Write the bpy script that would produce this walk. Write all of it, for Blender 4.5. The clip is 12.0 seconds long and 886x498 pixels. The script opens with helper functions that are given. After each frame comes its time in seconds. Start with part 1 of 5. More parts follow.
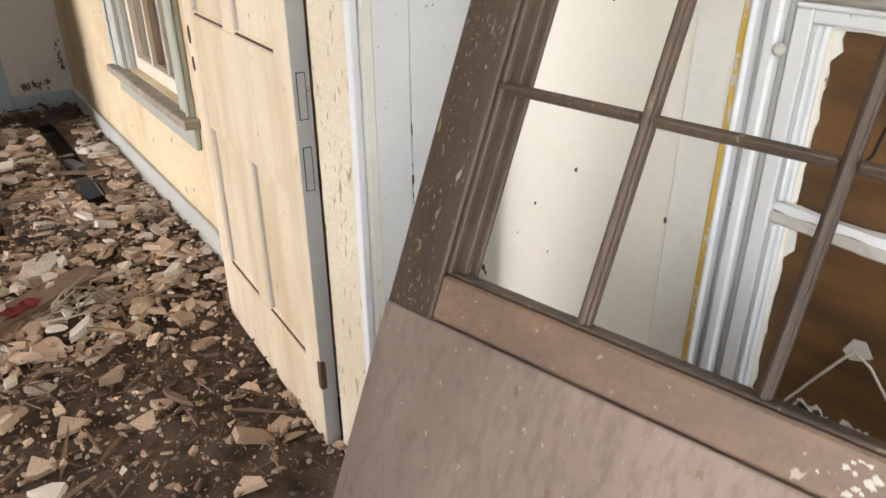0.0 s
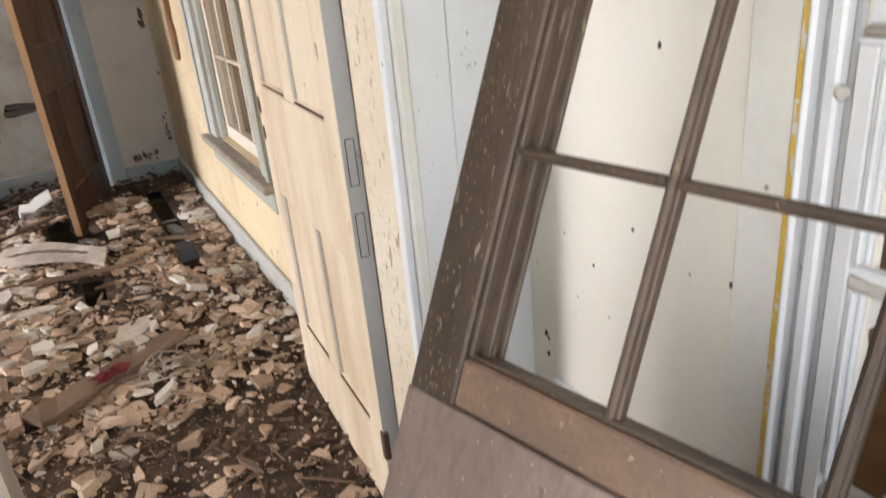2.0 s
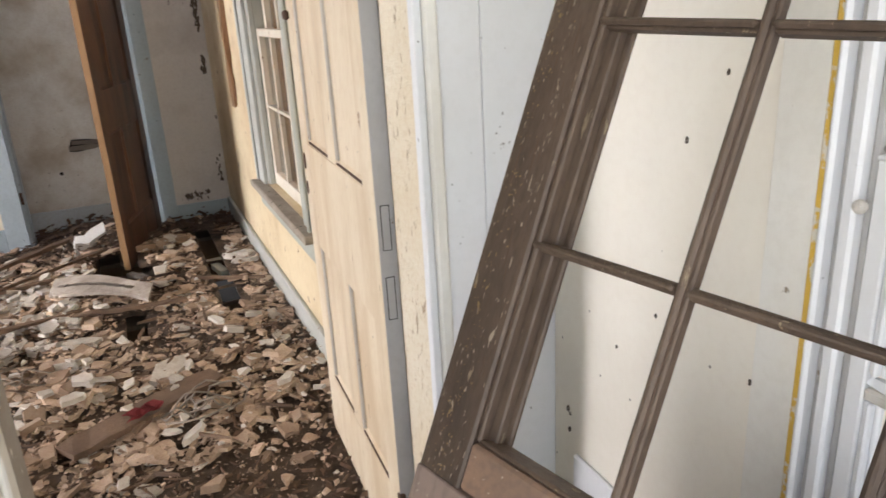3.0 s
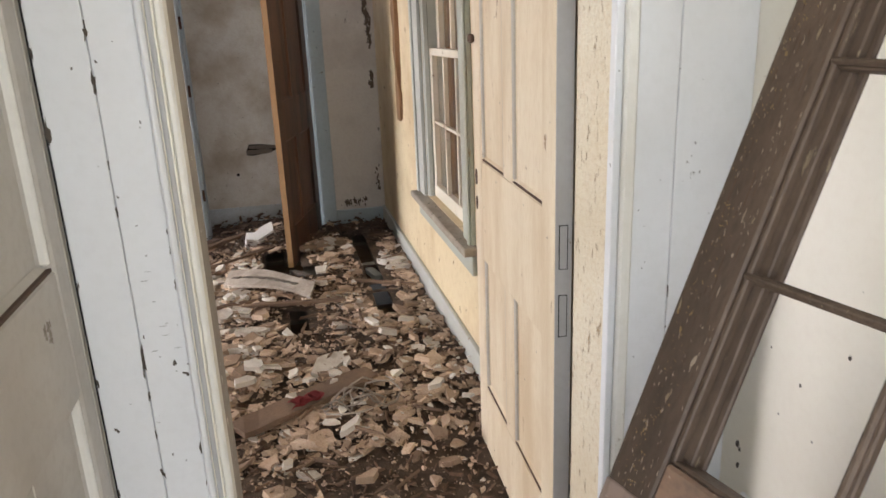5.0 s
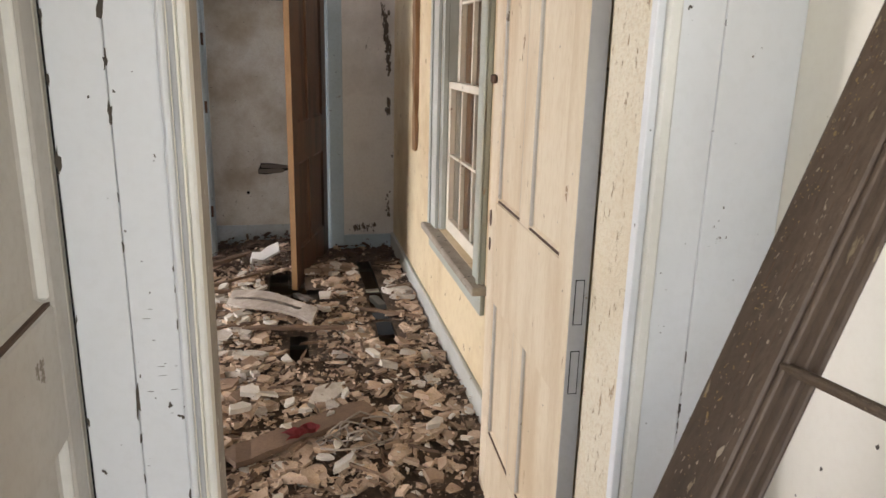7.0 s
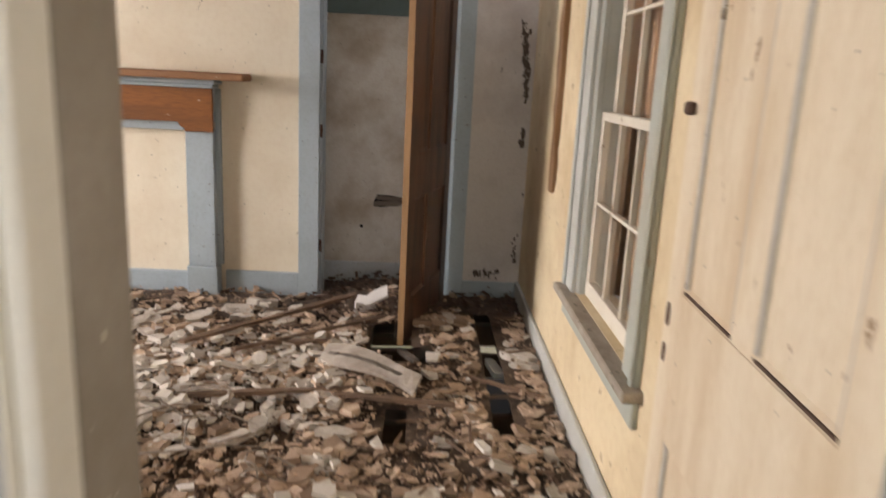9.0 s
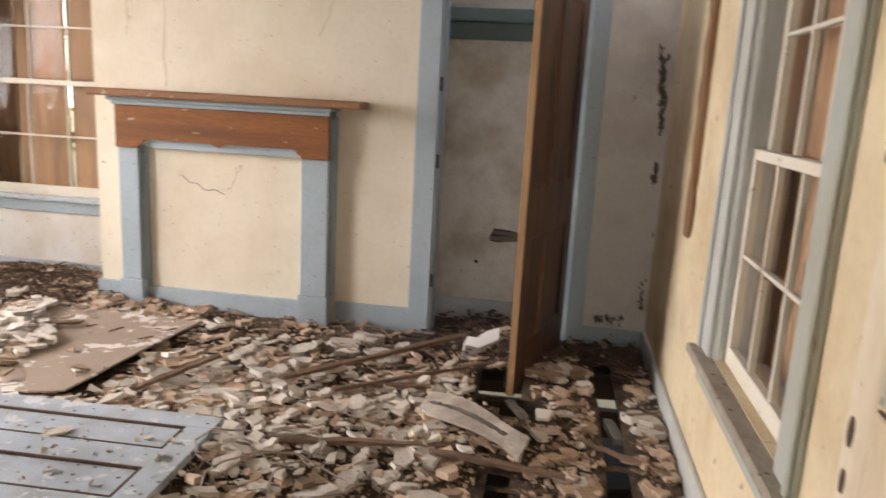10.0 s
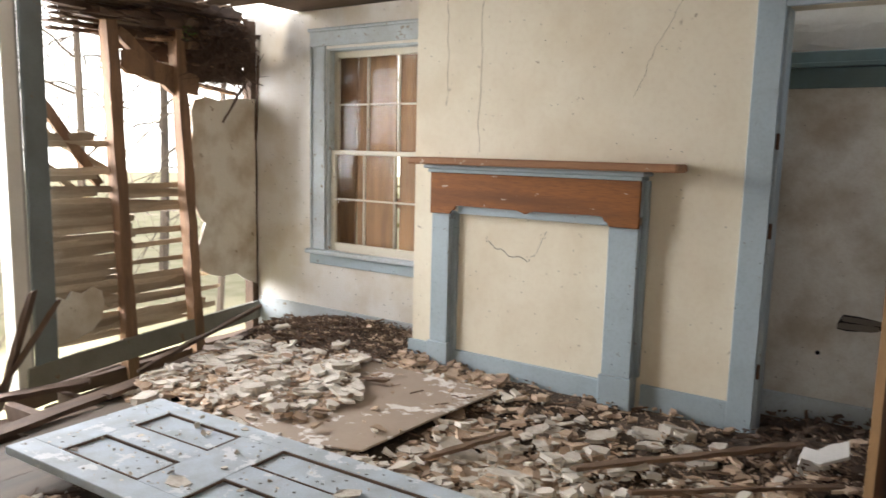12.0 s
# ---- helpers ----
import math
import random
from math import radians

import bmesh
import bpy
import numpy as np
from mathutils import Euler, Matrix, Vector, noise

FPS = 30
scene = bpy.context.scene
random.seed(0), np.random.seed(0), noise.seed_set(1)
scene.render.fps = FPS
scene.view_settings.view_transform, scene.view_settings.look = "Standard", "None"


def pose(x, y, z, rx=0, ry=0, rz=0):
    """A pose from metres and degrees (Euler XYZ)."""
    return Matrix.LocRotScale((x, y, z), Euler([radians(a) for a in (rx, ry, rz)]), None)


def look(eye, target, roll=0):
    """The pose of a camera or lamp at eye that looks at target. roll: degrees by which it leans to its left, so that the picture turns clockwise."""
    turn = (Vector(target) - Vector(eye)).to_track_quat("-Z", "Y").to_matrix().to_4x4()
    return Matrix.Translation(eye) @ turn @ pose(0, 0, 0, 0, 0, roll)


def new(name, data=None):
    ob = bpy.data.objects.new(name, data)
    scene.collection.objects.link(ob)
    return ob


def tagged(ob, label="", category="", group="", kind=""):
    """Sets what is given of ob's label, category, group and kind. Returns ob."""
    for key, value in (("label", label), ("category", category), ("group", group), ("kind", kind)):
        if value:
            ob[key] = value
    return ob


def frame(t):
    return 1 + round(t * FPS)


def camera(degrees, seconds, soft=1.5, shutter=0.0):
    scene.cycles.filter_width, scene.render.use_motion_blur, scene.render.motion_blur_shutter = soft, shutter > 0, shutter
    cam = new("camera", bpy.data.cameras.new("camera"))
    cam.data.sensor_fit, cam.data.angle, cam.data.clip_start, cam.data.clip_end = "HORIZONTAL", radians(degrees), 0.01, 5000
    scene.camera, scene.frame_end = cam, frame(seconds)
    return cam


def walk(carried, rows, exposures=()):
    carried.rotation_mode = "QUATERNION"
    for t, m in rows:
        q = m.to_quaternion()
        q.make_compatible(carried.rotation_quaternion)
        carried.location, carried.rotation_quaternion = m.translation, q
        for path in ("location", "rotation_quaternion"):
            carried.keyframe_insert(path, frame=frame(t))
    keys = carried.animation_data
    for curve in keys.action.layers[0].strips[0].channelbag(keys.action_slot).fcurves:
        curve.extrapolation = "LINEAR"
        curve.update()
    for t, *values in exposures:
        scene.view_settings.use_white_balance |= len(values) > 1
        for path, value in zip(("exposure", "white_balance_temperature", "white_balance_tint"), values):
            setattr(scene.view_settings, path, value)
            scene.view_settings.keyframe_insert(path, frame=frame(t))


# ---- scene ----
cam = camera(63.2, 12.0, shutter=0.5)
PATH = [
    (0, (0.339, 0.6, 1.361), (1.371, 2.051, 0.451), -0.2),
    (0.5, (0.459, 0.617, 1.333), (1.406, 2.133, 0.436), -2.0),
    (1, (0.504, 0.616, 1.306), (1.377, 2.169, 0.397), -5.0),
    (1.5, (0.485, 0.618, 1.303), (1.318, 2.202, 0.41), -6.6),
    (2, (0.47, 0.611, 1.359), (1.289, 2.262, 0.581), -5.5),
    (2.5, (0.507, 0.604, 1.403), (1.316, 2.305, 0.73), -3.6),
    (4.5, (0.402, 0.545, 1.417), (0.856, 2.384, 0.776), -3.7),
    (5, (0.386, 0.566, 1.433), (0.789, 2.434, 0.842), -2.3),
    (5.5, (0.38, 0.571, 1.439), (0.777, 2.451, 0.884), -1.5),
    (6, (0.378, 0.579, 1.45), (0.788, 2.465, 0.925), -0.1),
    (6.5, (0.378, 0.6, 1.462), (0.802, 2.486, 0.949), 1.3),
    (8.5, (0.415, 0.994, 1.464), (0.594, 2.899, 0.882), 1.8),
    (9, (0.454, 1.314, 1.428), (0.512, 3.26, 0.967), 2.9),
    (9.5, (0.461, 1.59, 1.434), (0.364, 3.542, 1.008), 2.5),
    (10, (0.489, 1.615, 1.444), (0.2, 3.551, 1.033), 3.1),
    (10.5, (0.478, 1.81, 1.451), (-0.099, 3.7, 1.141), 4.7),
    (11, (0.461, 1.904, 1.421), (-0.369, 3.7, 1.128), 3.6),
    (11.5, (0.436, 1.936, 1.42), (-0.543, 3.655, 1.127), 2.4),
    (12, (0.426, 1.93, 1.435), (-0.671, 3.581, 1.165), 1.4),
]
EXPOSURES = [(0.0, 0.8, 6750, 15), (2.7, 0.72, 6650, 16), (4.3, 0.55, 6700, 16), (6.7, 0.46, 6750, 16), (8.4, 0.44, 7150, 18), (9.5, 0.38, 7250, 19), (10.3, 0.4, 6800, 16), (11.0, 0.26, 6600, 12), (12.0, 0.14, 6600, 11)]
walk(cam, [(t, look(eye, target, roll)) for t, eye, target, roll in PATH], EXPOSURES)

# ---------------------------------------------------------------- light
world = bpy.data.worlds.new("sky")
scene.world = world
world.use_nodes = True
wn = world.node_tree.nodes
sky = wn.new("ShaderNodeTexSky")
sky.sky_type = "NISHITA"
sky.sun_disc = False
sky.sun_elevation, sky.sun_rotation = radians(44), radians(168)
world.node_tree.links.new(sky.outputs[0], wn["Background"].inputs[0])
wn["Background"].inputs[1].default_value = 0.15

sun = new("sun", bpy.data.lights.new("sun", "SUN"))
sun.data.energy, sun.data.angle, sun.data.color = 3.0, radians(12), (1.0, 0.94, 0.84)
sun.matrix_world = look((2, -5, 9), (0, 4.2, 0))


def opening_light(name, eye, target, sx, sy, watts, color):
    """Skylight that enters by an opening."""
    ob = new(name, bpy.data.lights.new(name, "AREA"))
    ob.data.shape, ob.data.size, ob.data.size_y, ob.data.energy, ob.data.color = "RECTANGLE", sx, sy, watts, color
    ob.matrix_world = look(eye, target)
    return ob


opening_light("broken_wall_skylight", (-6.6, 4.0, 2.1), (0, 4.5, 0.8), 4.6, 3.0, 950, (0.97, 0.97, 1.0))
opening_light("side_doorway_skylight", (-0.10, 0.02, 1.25), (0.55, 1.67, 1.05), 0.9, 1.7, 12.0, (0.87, 0.945, 1.0))
opening_light("front_doorway_skylight", (0.62, -1.62, 1.25), (0.62, 2.0, 1.0), 0.8, 1.7, 11.5, (0.78, 0.90, 1.0))
opening_light("ceiling_gap_skylight", (0.68, 5.66, 2.56), (0.68, 5.70, 0.0), 0.74, 0.36, 2.8, (0.80, 0.88, 1.0))
opening_light("closet_gap_skylight", (0.15, 6.03, 2.56), (0.15, 6.06, 0.0), 0.80, 0.18, 1.5, (0.84, 0.90, 1.0))


# ---------------------------------------------------------------- materials
def surf(name, base, dark=None, dark_amt=0.35, chip=None, chip_amt=0.0, chip_scale=9.0, rough=0.75, bump=0.25,
         stretch=(1, 1, 1), scale=1.0, specks=0.0, metal=0.0, island=0.0, objvar=0.0, fine=55.0, chip_stretch=(1, 1, 1), grit=0.14):
    """A worn surface: broad stains, fine grain, flaked patches and fly specks."""
    m = bpy.data.materials.new(name)
    m.use_nodes = True
    nt = m.node_tree
    n, lk = nt.nodes, nt.links.new
    b = n["Principled BSDF"]
    b.inputs["Roughness"].default_value, b.inputs["Metallic"].default_value = rough, metal
    co = n.new("ShaderNodeTexCoord")

    def mapped(s):
        mp = n.new("ShaderNodeMapping")
        mp.inputs["Scale"].default_value = s
        lk(co.outputs["Object"], mp.inputs["Vector"])
        return mp.outputs[0]

    def noise_tex(vec, sc, detail=5.0, rg=0.55):
        t = n.new("ShaderNodeTexNoise")
        t.inputs["Scale"].default_value, t.inputs["Detail"].default_value, t.inputs["Roughness"].default_value = sc, detail, rg
        lk(vec, t.inputs["Vector"])
        return t.outputs["Fac"]

    def ramp(fac, lo, hi):
        r = n.new("ShaderNodeMapRange")
        r.inputs["From Min"].default_value, r.inputs["From Max"].default_value = lo, hi
        lk(fac, r.inputs["Value"])
        return r.outputs[0]

    def mix(fac, a, c):
        x = n.new("ShaderNodeMix")
        x.data_type = "RGBA"
        for sock, v in ((x.inputs[0], fac), (x.inputs[6], a), (x.inputs[7], c)):
            if hasattr(v, "links"):
                lk(v, sock)
            else:
                sock.default_value = (*v, 1) if isinstance(v, tuple) else v
        return x.outputs[2]

    def times(a, k):
        x = n.new("ShaderNodeMath")
        x.operation = "MULTIPLY"
        lk(a, x.inputs[0])
        x.inputs[1].default_value = k
        return x.outputs[0]

    v0 = mapped(tuple(s * scale for s in stretch))
    vi = mapped((1, 1, 1))
    if dark is None:
        dark = tuple(c * 0.6 for c in base)
    broad = ramp(noise_tex(v0, 2.3, 6), 0.42, 0.66)
    grain = noise_tex(v0, fine, 4, 0.6)
    col = mix(times(broad, dark_amt), base, dark)
    col = mix(times(ramp(grain, 0.46, 0.64), grit), col, dark)
    if island or objvar:
        src = n.new("ShaderNodeNewGeometry").outputs["Random Per Island"] if island else n.new("ShaderNodeObjectInfo").outputs["Random"]
        col = mix(times(src, island or objvar), col, tuple(c * 0.45 for c in dark))
    height = grain
    if chip:
        vc = mapped(tuple(s for s in chip_stretch))
        edge = noise_tex(vc, chip_scale, 9, 0.66)
        fac = ramp(edge, 0.60 - chip_amt, 0.62 - chip_amt)
        col = mix(fac, col, chip)
        add = n.new("ShaderNodeMath")
        add.operation = "SUBTRACT"
        lk(grain, add.inputs[0])
        lk(fac, add.inputs[1])
        height = add.outputs[0]
    if specks:
        vo = n.new("ShaderNodeTexVoronoi")
        vo.inputs["Scale"].default_value = 17.0
        lk(vi, vo.inputs["Vector"])
        sp = n.new("ShaderNodeMapRange")
        sp.inputs["From Min"].default_value, sp.inputs["From Max"].default_value = 0.13 * specks + 0.02, 0.13 * specks
        lk(vo.outputs["Distance"], sp.inputs["Value"])
        col = mix(times(sp.outputs[0], 0.8), col, (0.05, 0.04, 0.03))
    bp = n.new("ShaderNodeBump")
    bp.inputs["Strength"].default_value, bp.inputs["Distance"].default_value = bump, 0.004
    lk(height, bp.inputs["Height"])
    lk(col, b.inputs["Base Color"])
    lk(bp.outputs[0], b.inputs["Normal"])
    return m


def simple(name, col, rough=0.6, metal=0.0):
    return surf(name, col, dark_amt=0.5, rough=rough, metal=metal, bump=0.15)


CREAM = surf("cream_plaster", (0.78, 0.72, 0.585), (0.60, 0.50, 0.355), 0.42, chip=(0.42, 0.36, 0.27), chip_amt=-0.07, rough=0.85, bump=0.2, specks=0.35, fine=30)
YELLOWED = surf("yellowed_plaster", (0.72, 0.61, 0.41), (0.47, 0.33, 0.17), 0.65, chip=(0.36, 0.26, 0.16), chip_amt=-0.036, chip_scale=11, rough=0.85, bump=0.35, specks=0.28, fine=30)
CLOSETW = surf("mouldy_plaster", (0.76, 0.755, 0.71), (0.36, 0.28, 0.18), 0.62, scale=1.5, chip=(0.10, 0.08, 0.06), chip_amt=-0.07, rough=0.9, bump=0.3, specks=0.3)
GREYPL = surf("damp_grey_plaster", (0.68, 0.65, 0.61), (0.38, 0.33, 0.30), 0.6, chip=(0.06, 0.045, 0.035), chip_amt=-0.045, chip_scale=5, rough=0.9, bump=0.3, chip_stretch=(1, 1, 0.35))
OLDPL = surf("bare_plaster", (0.78, 0.74, 0.65), (0.44, 0.33, 0.20), 0.7, scale=1.5, chip=(0.34, 0.26, 0.18), chip_amt=-0.05, rough=0.95, bump=0.4)
HALLWHITE = surf("hall_cream_white_paint", (0.84, 0.805, 0.715), (0.72, 0.665, 0.565), 0.4, chip=(0.35, 0.30, 0.22), chip_amt=-0.10, rough=0.55, bump=0.1, specks=0.25)
GREYWHITE = surf("grey_white_board_paint", (0.76, 0.778, 0.80), (0.62, 0.63, 0.63), 0.35, chip=(0.12, 0.10, 0.085), chip_amt=-0.09, rough=0.5, bump=0.15, specks=0.12, chip_scale=30)
DULLDOOR = surf("dull_white_door_paint", (0.54, 0.515, 0.47), (0.36, 0.32, 0.27), 0.6, grit=0.22, chip=(0.20, 0.16, 0.12), chip_amt=-0.06, chip_scale=12, rough=0.6, bump=0.15)
BRIGHTWHITE = surf("bright_trim_and_lit_paint", (0.80, 0.79, 0.74), (0.60, 0.57, 0.50), 0.4, chip=(0.28, 0.22, 0.15), chip_amt=-0.06, rough=0.55, bump=0.2)
CREAMPAINT = surf("cracked_cream_paint", (0.78, 0.72, 0.58), (0.62, 0.50, 0.32), 0.4, chip=(0.42, 0.30, 0.165), chip_amt=-0.012, chip_scale=46, rough=0.6, bump=1.0, chip_stretch=(1.6, 1.6, 0.45), grit=0.45, fine=120)
YDOOR = surf("aged_cream_door_paint", (0.74, 0.65, 0.50), (0.52, 0.38, 0.22), 0.65, chip=(0.30, 0.19, 0.10), chip_amt=-0.058, chip_scale=22, rough=0.6, bump=0.4, specks=0.3, stretch=(3, 3, 0.6), chip_stretch=(1, 1, 0.5), grit=0.25)
YGREY = surf("grey_edge_paint_and_groove_shade", (0.46, 0.46, 0.46), (0.33, 0.31, 0.29), 0.5, chip=(0.22, 0.17, 0.12), chip_amt=-0.07, rough=0.6, bump=0.2)
BLUE = surf("blue_trim_paint", (0.385, 0.47, 0.52), (0.26, 0.31, 0.33), 0.5, chip=(0.19, 0.15, 0.12), chip_amt=-0.052, chip_scale=15, rough=0.6, bump=0.3, specks=0.4, grit=0.22)
BLUEPALE = surf("pale_blue_weathered_paint", (0.55, 0.62, 0.66), (0.38, 0.40, 0.38), 0.7, chip=(0.27, 0.22, 0.165), chip_amt=-0.03, chip_scale=14, rough=0.7, bump=0.35, specks=0.4, grit=0.3)
TEAL = surf("dark_teal_paint", (0.13, 0.20, 0.21), (0.08, 0.11, 0.11), 0.5, chip=(0.2, 0.19, 0.16), chip_amt=-0.09, rough=0.6, bump=0.2)
WINTRIM = surf("weathered_window_trim", (0.50, 0.525, 0.495), (0.38, 0.38, 0.33), 0.6, chip=(0.30, 0.24, 0.17), chip_amt=-0.04, rough=0.65, bump=0.3, chip_stretch=(1, 1, 0.3))
SASH = surf("sash_cream_paint", (0.72, 0.68, 0.58), (0.5, 0.44, 0.33), 0.5, chip=(0.32, 0.24, 0.16), chip_amt=-0.05, rough=0.6, bump=0.25)
GREEN = surf("grey_green_casing_paint", (0.40, 0.43, 0.385), (0.36, 0.34, 0.26), 0.6, chip=(0.34, 0.26, 0.17), chip_amt=-0.045, chip_scale=16, chip_stretch=(1, 1, 0.4), rough=0.6, bump=0.2)
YSTRIPE = surf("yellow_paint_edge", (0.72, 0.47, 0.08), (0.5, 0.33, 0.08), 0.5, chip=(0.72, 0.68, 0.58), chip_amt=0.07, chip_scale=40, rough=0.55, bump=0.2)
BROWNPAINT = surf("brown_screen_door_paint", (0.108, 0.074, 0.052), (0.042, 0.027, 0.019), 0.9, chip=(0.24, 0.185, 0.12), chip_amt=-0.03, chip_scale=60, rough=0.6, bump=0.5, chip_stretch=(1, 0.22, 1), stretch=(2, 0.6, 2), grit=0.45)
BROWNRAIL = surf("reddish_brown_rail_paint", (0.235, 0.145, 0.098), (0.12, 0.085, 0.066), 1.0, grit=0.4, scale=2.0, chip=(0.38, 0.31, 0.25), chip_amt=-0.045, chip_scale=40, rough=0.6, bump=0.2)
BROWNPANEL = surf("dusty_brown_panel", (0.275, 0.205, 0.168), (0.15, 0.105, 0.085), 0.9, chip=(0.40, 0.34, 0.29), chip_amt=-0.055, chip_scale=50, rough=0.7, bump=0.3, stretch=(1.5, 0.5, 1.5), grit=0.5)
OXIDE = surf("red_oxide_frieze_paint", (0.27, 0.098, 0.022), (0.13, 0.046, 0.014), 0.8, chip=(0.46, 0.35, 0.27), chip_amt=-0.055, chip_scale=26, rough=0.75, bump=0.3, stretch=(0.3, 4, 4), grit=0.55, chip_stretch=(0.35, 1, 1))
CDOOR = surf("varnished_brown_door_wood", (0.125, 0.058, 0.030), (0.034, 0.018, 0.012), 1.0, rough=0.42, bump=0.2, stretch=(5, 5, 0.5), grit=0.4)
CEDGE = surf("bare_door_edge_wood", (0.36, 0.21, 0.095), (0.19, 0.11, 0.05), 0.8, rough=0.6, bump=0.2, stretch=(6, 6, 0.5), grit=0.4)
STRIPW = surf("rough_brown_strip_wood", (0.28, 0.15, 0.07), (0.14, 0.08, 0.045), 0.6, rough=0.8, bump=0.5, stretch=(6, 6, 0.6), grit=0.4)
BOARDED = surf("orange_boarding_wood", (0.45, 0.25, 0.12), (0.22, 0.12, 0.07), 0.8, rough=0.7, bump=0.3, stretch=(6, 6, 0.6), objvar=0.4, grit=0.4)
PLANK = surf("old_floor_wood", (0.17, 0.125, 0.095), (0.08, 0.08, 0.06), 0.7, rough=0.8, bump=0.4, stretch=(8, 0.7, 8), objvar=0.5, grit=0.4)
LATHW = surf("weathered_lath_wood", (0.70, 0.58, 0.43), (0.32, 0.24, 0.16), 0.7, rough=0.85, bump=0.4, stretch=(6, 0.6, 6), objvar=0.6, grit=0.4)
POSTW = surf("rotten_post_wood", (0.30, 0.175, 0.10), (0.12, 0.075, 0.05), 0.7, rough=0.85, bump=0.6, stretch=(6, 6, 0.7), grit=0.4)
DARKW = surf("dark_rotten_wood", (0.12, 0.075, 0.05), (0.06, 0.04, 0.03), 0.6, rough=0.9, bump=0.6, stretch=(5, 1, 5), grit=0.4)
GREYBEAM = surf("grey_painted_skirting", (0.24, 0.235, 0.20), (0.15, 0.13, 0.10), 0.6, chip=(0.22, 0.15, 0.1), chip_amt=-0.04, rough=0.75, bump=0.3)
BARESTICK = surf("splintered_wood", (0.27, 0.175, 0.115), (0.12, 0.08, 0.055), 0.6, rough=0.85, bump=0.4, island=0.6, stretch=(2, 2, 2), grit=0.4)
RUBBLE = surf("plaster_rubble", (0.76, 0.60, 0.45), (0.36, 0.225, 0.145), 0.6, rough=0.95, bump=0.5, island=0.72, scale=3, grit=0.4)
CHUNK = surf("broken_white_plaster", (0.74, 0.70, 0.63), (0.48, 0.40, 0.31), 0.5, rough=0.95, bump=0.4, scale=3, objvar=0.35, grit=0.4)
DIRT = surf("brown_debris_dirt", (0.135, 0.094, 0.066), (0.04, 0.026, 0.018), 1.0, chip=(0.29, 0.21, 0.15), chip_amt=0.0, chip_scale=45, rough=1.0, bump=1.0, scale=4, grit=0.4)
LEAVES = surf("brown_leaf_litter", (0.20, 0.122, 0.075), (0.08, 0.05, 0.04), 0.6, rough=0.95, bump=0.4, island=0.5, grit=0.4)
FIBRE = surf("tan_fibreboard", (0.40, 0.32, 0.25), (0.28, 0.21, 0.16), 0.5, chip=(0.72, 0.68, 0.64), chip_amt=0.035, chip_scale=6, rough=0.8, bump=0.15)
WHITEPOR = simple("chipped_white_enamel", (0.78, 0.77, 0.73), 0.4)
GREYPIECE = surf("grey_weathered_board", (0.20, 0.165, 0.135), (0.10, 0.095, 0.08), 0.7, rough=0.8, bump=0.3, stretch=(1, 5, 5), grit=0.4)
REDCLOTH = simple("faded_red_cloth", (0.30, 0.04, 0.045), 0.9)
WIRE = simple("dusty_grey_cable", (0.34, 0.29, 0.24), 0.7)
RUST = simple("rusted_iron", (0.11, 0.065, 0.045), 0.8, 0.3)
JAMBGREY = surf("dirty_grey_jamb_paint", (0.36, 0.33, 0.295), (0.19, 0.155, 0.12), 0.9, chip=(0.74, 0.71, 0.65), chip_amt=-0.035, chip_scale=38, rough=0.65, bump=0.35, chip_stretch=(1, 1, 0.4))
FALLENBLUE = surf("mottled_dirty_blue_paint", (0.50, 0.58, 0.655), (0.36, 0.40, 0.42), 0.8, chip=(0.66, 0.69, 0.72), chip_amt=0.03, chip_scale=7, rough=0.7, bump=0.3, specks=1.0, scale=2.2, grit=0.35)
NORTHPL = surf("stained_white_plaster", (0.82, 0.80, 0.76), (0.56, 0.46, 0.31), 0.45, scale=1.4, chip=(0.40, 0.30, 0.18), chip_amt=-0.06, rough=0.88, bump=0.25, specks=0.5)
STOOL = surf("dusty_window_stool", (0.40, 0.355, 0.29), (0.21, 0.17, 0.13), 0.8, rough=0.85, bump=0.4, specks=0.9, scale=3, grit=0.4)
WHITEBITS = surf("white_plaster_bits", (0.76, 0.72, 0.65), (0.52, 0.44, 0.35), 0.4, rough=0.95, bump=0.4, island=0.3, scale=3, grit=0.3)
SHELFW = surf("worn_mantel_shelf_wood", (0.36, 0.19, 0.095), (0.20, 0.095, 0.05), 0.7, chip=(0.50, 0.40, 0.30), chip_amt=-0.015, chip_scale=20, rough=0.8, bump=0.4, stretch=(0.3, 3, 3), grit=0.4)
# blue casing paint darkened to put in the shade of its backlit side
BLUESHADED = surf("backlit_blue_casing_paint", (0.19, 0.225, 0.235), (0.12, 0.13, 0.125), 0.6, chip=(0.2, 0.15, 0.1), chip_amt=-0.05, chip_scale=14, rough=0.65, bump=0.3)
# flat black that puts in the shade of gaps, cracks and holes
BLACK = simple("black_gap_shade", (0.012, 0.010, 0.009), 1.0)
OUTSIDE = surf("sunlit_dry_grass", (0.45, 0.40, 0.26), (0.26, 0.27, 0.14), 0.7, rough=1.0, bump=1.0, grit=0.4)
BARK = surf("grey_branch_bark", (0.20, 0.16, 0.13), (0.1, 0.08, 0.07), 0.6, rough=0.9, bump=0.5, grit=0.4)
GREENLEAF = simple("young_green_leaf", (0.10, 0.20, 0.03), 0.6)
CEILW = surf("lath_ceiling_wood", (0.20, 0.13, 0.085), (0.09, 0.06, 0.04), 0.6, rough=0.9, bump=0.4, stretch=(0.6, 8, 8), grit=0.4)
PAPER = surf("sagging_ceiling_paper", (0.84, 0.83, 0.80), (0.6, 0.56, 0.5), 0.3, rough=0.9, bump=0.3)

